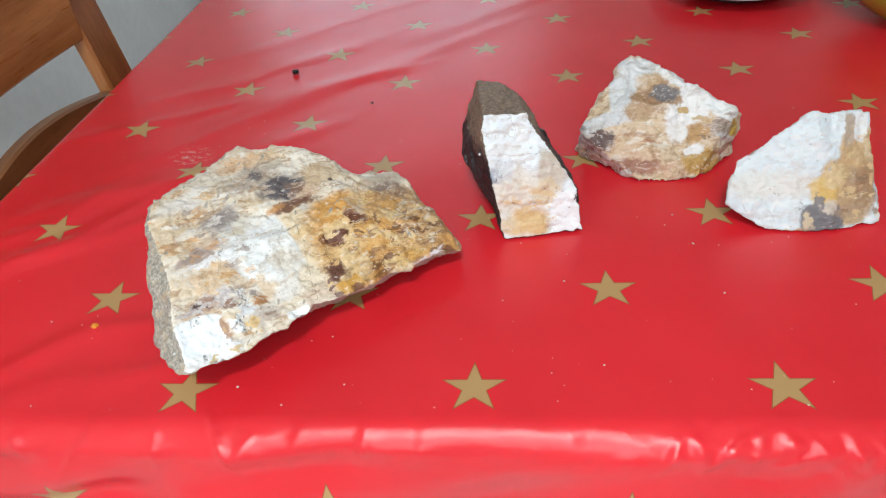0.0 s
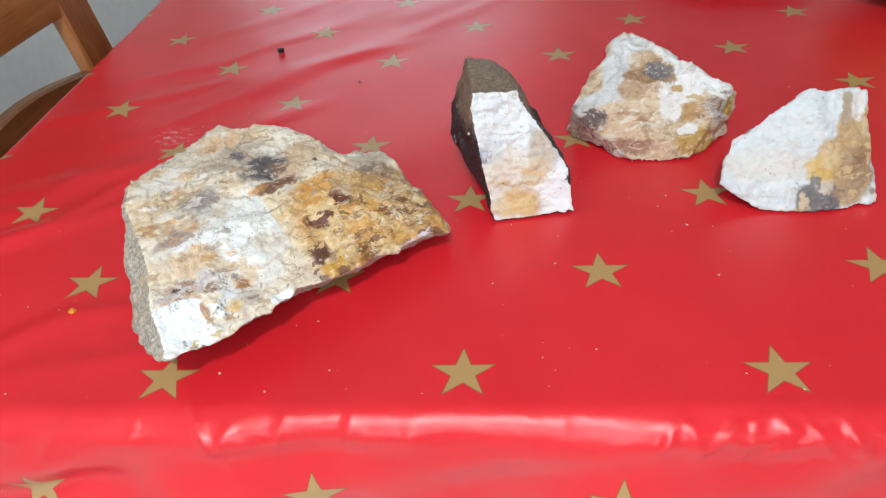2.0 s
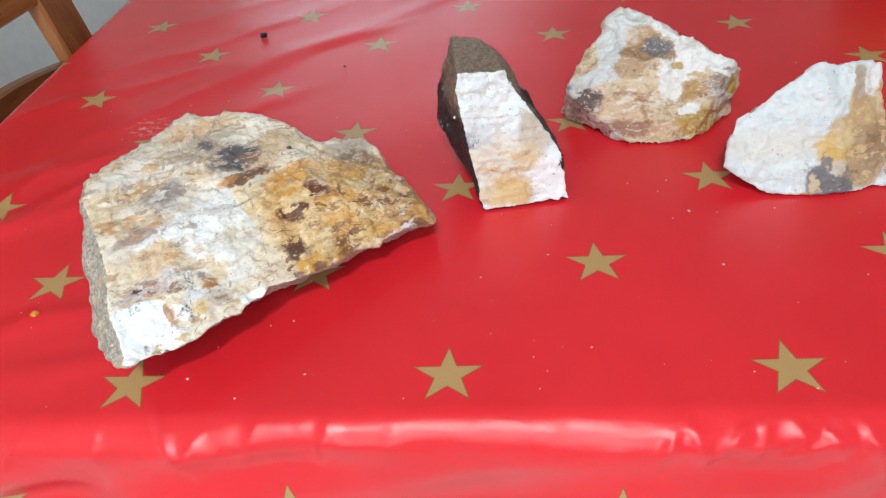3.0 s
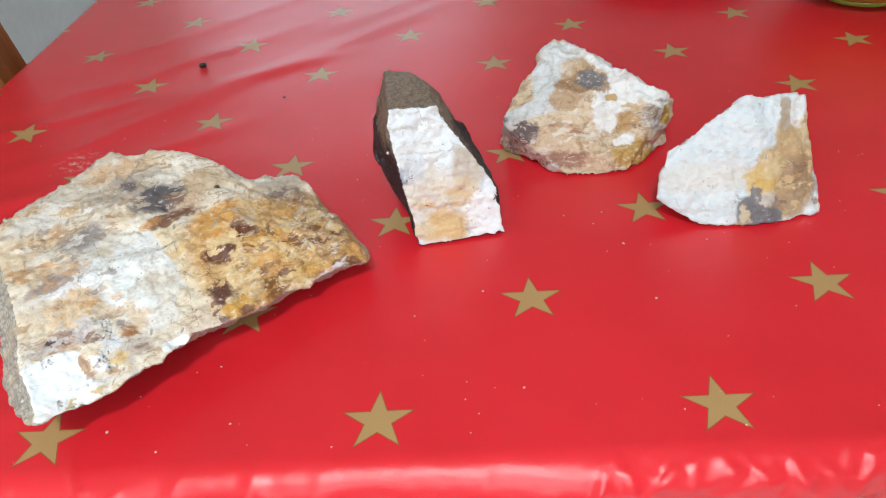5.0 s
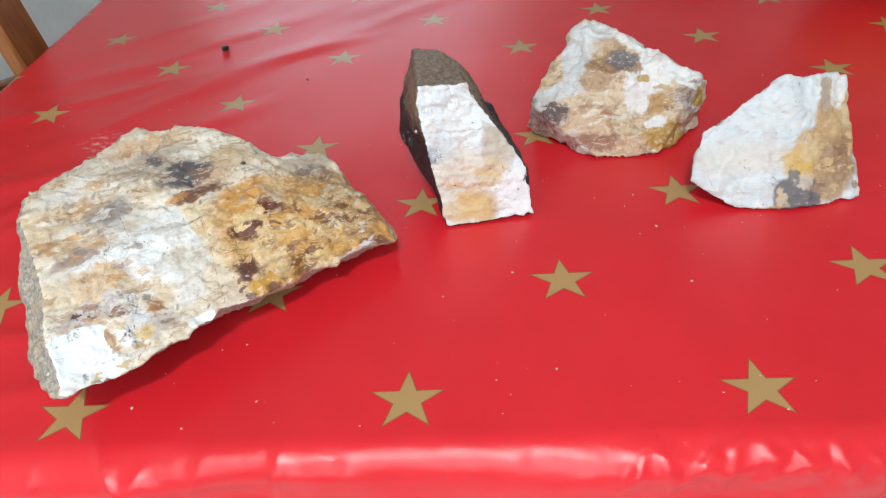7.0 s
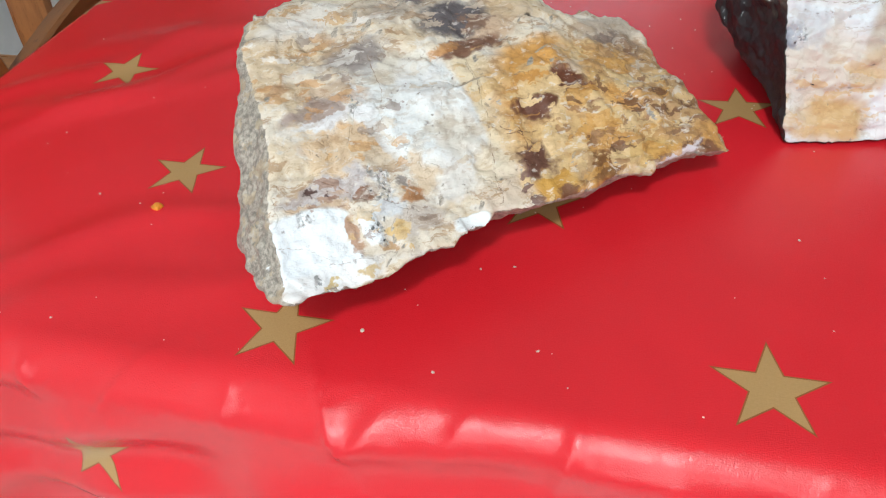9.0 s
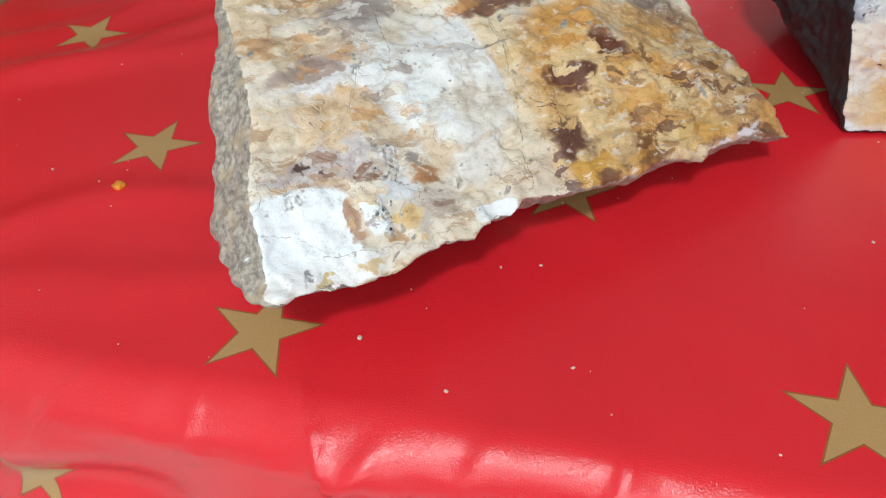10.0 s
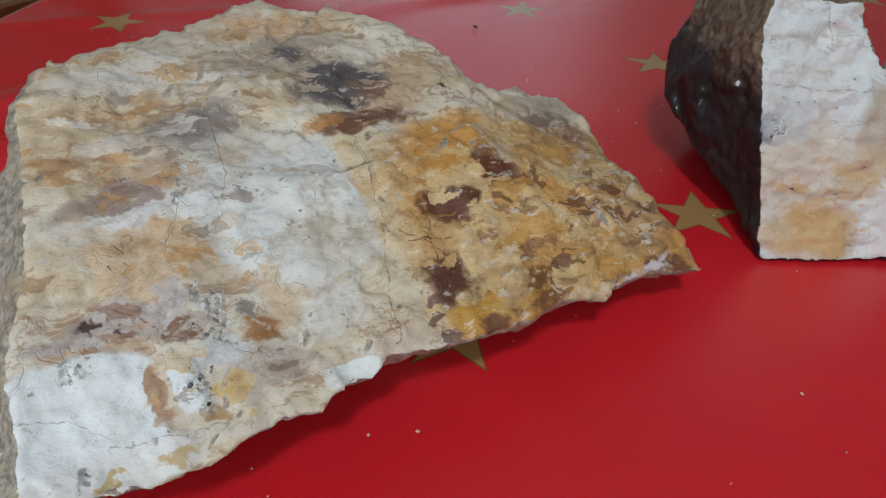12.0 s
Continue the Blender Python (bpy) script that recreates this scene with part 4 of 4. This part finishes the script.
M_STONE_D = stained_face("half_brown_flint", (1, 0, 0), (0, 0.42, 0.90), (
    (-35, -11, 33.2, 11.0, 0, (0.6, 0.57, 0.5), .55, .5, 1.0),
    (38, 4, 17.8, 27.2, 0, (0.43, 0.3, 0.15), .97, .12, .35),
    (28, -16, 23.6, 22.6, 0, (0.44, 0.31, 0.155), .97, .12, .35),
    (24, -33, 21.4, 12.8, 0, (0.4, 0.28, 0.15), .95, .15, .35),
    (9, -18, 11.1, 13.5, 0, (0.55, 0.37, 0.11), .9, .35, 1.0),
    (16, -5, 8.2, 9.2, 0, (0.56, 0.44, 0.25), .85, .35, 1.0),
    (44, -17, 10.6, 20.9, 0, (0.27, 0.17, 0.09), .85, .4, 1.0),
    (33, -14, 6.5, 12.6, 0, (0.3, 0.2, 0.12), .75, .4, 1.4),
    (28, 31, 4.8, 13.0, 0, (0.36, 0.3, 0.23), .97, .15, .35),
    (38, 33, 6.0, 12.2, 0, (0.62, 0.65, 0.65), .97, .12, .35),
    (43, 18, 3.2, 8.2, 0, (0.5, 0.42, 0.28), .8, .3, 1.0),
    (8, -42, 17.4, 13.8, 0, (0.125, 0.125, 0.135), .97, .12, .35),
    (4, -26, 3.3, 6.4, 0, (0.15, 0.145, 0.15), .95, .2, 1.0),
    (14, -30, 6.6, 5.1, 0, (0.54, 0.48, 0.4), .85, .3, 1.0),
    (-2, -43, 3.8, 8.6, 0, (0.52, 0.42, 0.27), .85, .3, 1.0),
    (-15, -50, 10.1, 2.2, 0, (0.52, 0.38, 0.21), .85, .3, 1.0),
    (-39, -37, 16.8, 2.2, 0, (0.5, 0.51, 0.51), .8, .35, 1.0),
    (32, -36, 12.3, 5.1, 0, (0.34, 0.24, 0.15), .8, .4, 1.4),
), (
    (40, -10, 24, 40, (0.56, 0.42, 0.22), 0.56, 130, 0.7),
    (46, -18, 24, 34, (0.22, 0.14, 0.075), 0.60, 150, 0.75),
    (16, -44, 20, 18, (0.28, 0.28, 0.29), 0.62, 220, 0.7),
    (-20, 0, 50, 60, (0.42, 0.44, 0.45), 0.665, 230, 0.6),
), ((-56, -23, -51, -38, 1.6, (0.40, 0.39, 0.37), 0.8),),
    ((6, 0, 2.6, 2.2), (-11, -31, 3.4, 2.4), (13, -1, 2, 2)), (0.44, 0.43, 0.41), (0, -0.9, 0.43), 8.0, ((0.52, 0.60, 0.63), (0.57, 0.64, 0.67), (0.54, 0.56, 0.56)), (0.15, 0.3), None, 0.3, 0.3)
stone_d = stone("half_brown_stone", (0.475, 0.22, 0.785), (
    ((-93, 28, 0.0260), (-73, 30, 0.0272), (130, 34, 0.0309), (155, 3, 0.0486), (87, 55, 0.0425), (-8, 20, 0.0578), (-15, 16, 0.0521), (-32, -57, 0.0730), (177, -61, 0.0460), (90, 14, 0.0400)),
), M_STONE_D, "flint block with a smooth pale grey face and a brown-stained corner", 0.0013, (0.0018, 0.0024, 0.0009), 8.0)


# ---- crumbs and small things on the cloth ----
def pebble(name, x, y, size, material, label, category, group="", seed=0, squash=0.6):
    rng = random.Random(seed)
    bm = bmesh.new()
    bmesh.ops.create_icosphere(bm, subdivisions=2, radius=1.0)
    sx, sy, sz = size * rng.uniform(0.8, 1.3), size * rng.uniform(0.6, 1.0), size * squash
    for vert in bm.verts:
        k = 1 + 0.35 * noise.noise(vert.co * 1.4 + Vector((seed, 0, 0)))
        vert.co = Vector((vert.co.x * sx * k, vert.co.y * sy * k, vert.co.z * sz * k))
    ob = solid(name, bm, material, None, pose(x, y, TABLE + 0.0012 + sz * 0.8, 0, 0, rng.uniform(0, 180)))
    return tagged(ob, label, category, group)


CHIPS = ((0.377, 0.159), (0.387, 0.097), (0.368, 0.201), (0.269, 0.114), (0.290, 0.024), (0.037, 0.005), (0.112, 0.007), (0.072, -0.011),
         (0.080, 0.050), (0.221, 0.092), (0.095, 0.054), (0.254, 0.017), (-0.107, -0.012), (-0.137, 0.074), (0.412, -0.011))
for i, (cx, cy) in enumerate(CHIPS):
    big = 0.0010 if i in (0, 1, 5) else 0.0007
    pebble("stone_chip", cx, cy, big, M_CHIP, "tiny pale chip of stone lying on the red cloth", "stone chip", "stone chips on the cloth", 20 + i)
dust = bmesh.new()
drng = random.Random(11)
for k in range(170):
    px, py = drng.uniform(-0.27, 0.6), drng.uniform(-0.02, 0.42)
    sz = drng.uniform(0.0002, 0.00045)
    bmesh.ops.create_icosphere(dust, subdivisions=1, radius=sz, matrix=Matrix.Translation((px, py, TABLE + 0.0016)) @ Matrix.Diagonal((drng.uniform(0.7, 1.5), 1, 0.7, 1)))
tagged(solid("stone_dust", dust, M_CHIP), "fine pale stone dust scattered on the red cloth", "dust", kind="stuff")
pebble("orange_crumb", -0.097, 0.067, 0.0034, M_ORANGE, "small bright orange crumb on the red cloth", "crumb", "", 3)
pebble("dark_red_crumb", 0.068, 0.447, 0.0016, M_BLACK, "tiny dark crumb on the red cloth", "crumb", "", 5)
bead = box(-0.0042, 0.0042, -0.003, 0.003, 0.0, 0.0055, 0.0018, 3)
tagged(solid("black_bead", bead, M_BLACK, None, pose(-0.048, 0.546, TABLE + 0.0006, 0, 0, 25), True), "small black bead with a shiny top on the cloth", "bead")

plate = tagged(new("plate"), "white china plate on the cloth, rim shade painted on its foot", "plate")
plate.location = (0.567, 0.787, TABLE + 0.002)
part("dish", lathe(((0.0, 0.006), (0.06, 0.006), (0.085, 0.012), (0.122, 0.022), (0.124, 0.0235), (0.121, 0.024), (0.085, 0.0155), (0.06, 0.010), (0.0, 0.010)), 72), M_PLATE, plate, smooth=True)
# the ring's dark colour is the rim's shadow, painted on
part("foot_ring", lathe(((0.056, 0.0), (0.066, 0.0), (0.072, 0.009), (0.054, 0.006), (0.056, 0.0)), 72), M_RIM_SHADE, plate, "foot ring blackened as the shade under the rim", smooth=True)
bowl = tagged(new("bowl"), "olive green glazed bowl standing on the cloth", "bowl")
bowl.location = (0.764, 0.63, TABLE + 0.002)
part("bowl_wall", lathe(((0.0, 0.004), (0.045, 0.004), (0.075, 0.016), (0.105, 0.045), (0.118, 0.075), (0.115, 0.077), (0.101, 0.047), (0.072, 0.021), (0.042, 0.010), (0.0, 0.010)), 72), M_BOWL, bowl, smooth=True)
part("foot_ring", lathe(((0.036, 0.0), (0.046, 0.0), (0.046, 0.006), (0.036, 0.006), (0.036, 0.0)), 48), M_BOWL, bowl, smooth=True)
scrap = bmesh.new()
sv = [scrap.verts.new(p3) for p3 in ((-0.014, -0.006, 0.001), (0.012, -0.008, 0.0005), (0.016, 0.02, 0.004), (-0.008, 0.026, 0.006))]
scrap.faces.new(sv)
bmesh.ops.solidify(scrap, geom=scrap.faces[:], thickness=0.0004)
tagged(solid("paper_scrap", scrap, M_PAPER, None, pose(0.614, 0.735, TABLE + 0.002)), "small folded scrap of white paper on the cloth", "paper")


# ---- chairs ----
def lean(zz):
    """How far the back of a chair leans away from the seat at a height."""
    return -0.16 * max(0.0, zz - 0.45)


def chair(at, label):
    """A ladder-back dining chair that faces +x; its back posts stand at y = 0 and 0.44."""
    ch = tagged(new("dining_chair"), label, "chair", "dining chairs")
    w, half = 0.44, 0.036
    for y in (0.0, w):
        bm = bmesh.new()
        rings = []
        for k in range(13):
            zz = 0.98 * k / 12
            rings.append([bm.verts.new((lean(zz) + a, y + b, zz)) for a, b in ((-0.012, -half + 0.004), (-0.008, -half), (0.008, -half), (0.012, -half + 0.004), (0.012, half - 0.004), (0.008, half), (-0.008, half), (-0.012, half - 0.004))])
        for a, b in zip(rings, rings[1:]):
            for k in range(8):
                bm.faces.new((a[k], a[(k + 1) % 8], b[(k + 1) % 8], b[k]))
        bm.faces.new(rings[0])
        bm.faces.new(rings[-1])
        bmesh.ops.recalc_face_normals(bm, faces=bm.faces[:])
        part("back_post", bm, M_WOOD, ch)
        part("front_leg", box(0.36, 0.40, y - 0.02, y + 0.02, 0.0, 0.43, 0.004), M_WOOD, ch)
    part("seat", box(0.014, 0.42, -0.03, w + 0.03, 0.43, 0.455, 0.008, 3), M_RAIL, ch)
    inner = w - 2 * half
    part("lower_rail", board(inner, lambda f: 0.615, lambda f: 0.706 + 0.026 * math.sin(math.pi * f), 0.020, 0.010), M_DARKWOOD, ch, at=pose(lean(0.70), half, 0))
    part("upper_rail", board(inner, lambda f: 0.784 + 0.002 * math.sin(math.pi * f), lambda f: 0.92 + 0.03 * math.sin(math.pi * f), 0.018, 0.010), M_RAIL, ch, at=pose(lean(0.78), half, 0))
    for y in (0.0, w):
        part("side_stretcher", box(0.012, 0.36, y - 0.011, y + 0.011, 0.20, 0.228, 0.004), M_WOOD, ch)
    part("front_stretcher", box(0.37, 0.39, 0.02, w - 0.02, 0.26, 0.288, 0.004), M_WOOD, ch)
    ch.matrix_basis = at
    return ch


chair(pose(-0.320, 0.216, 0), "brown varnished ladder-back chair drawn up to the table's end")
chair(pose(-1.245, 0.735, 0, 0, 0, -90), "brown varnished ladder-back chair standing apart from the table")
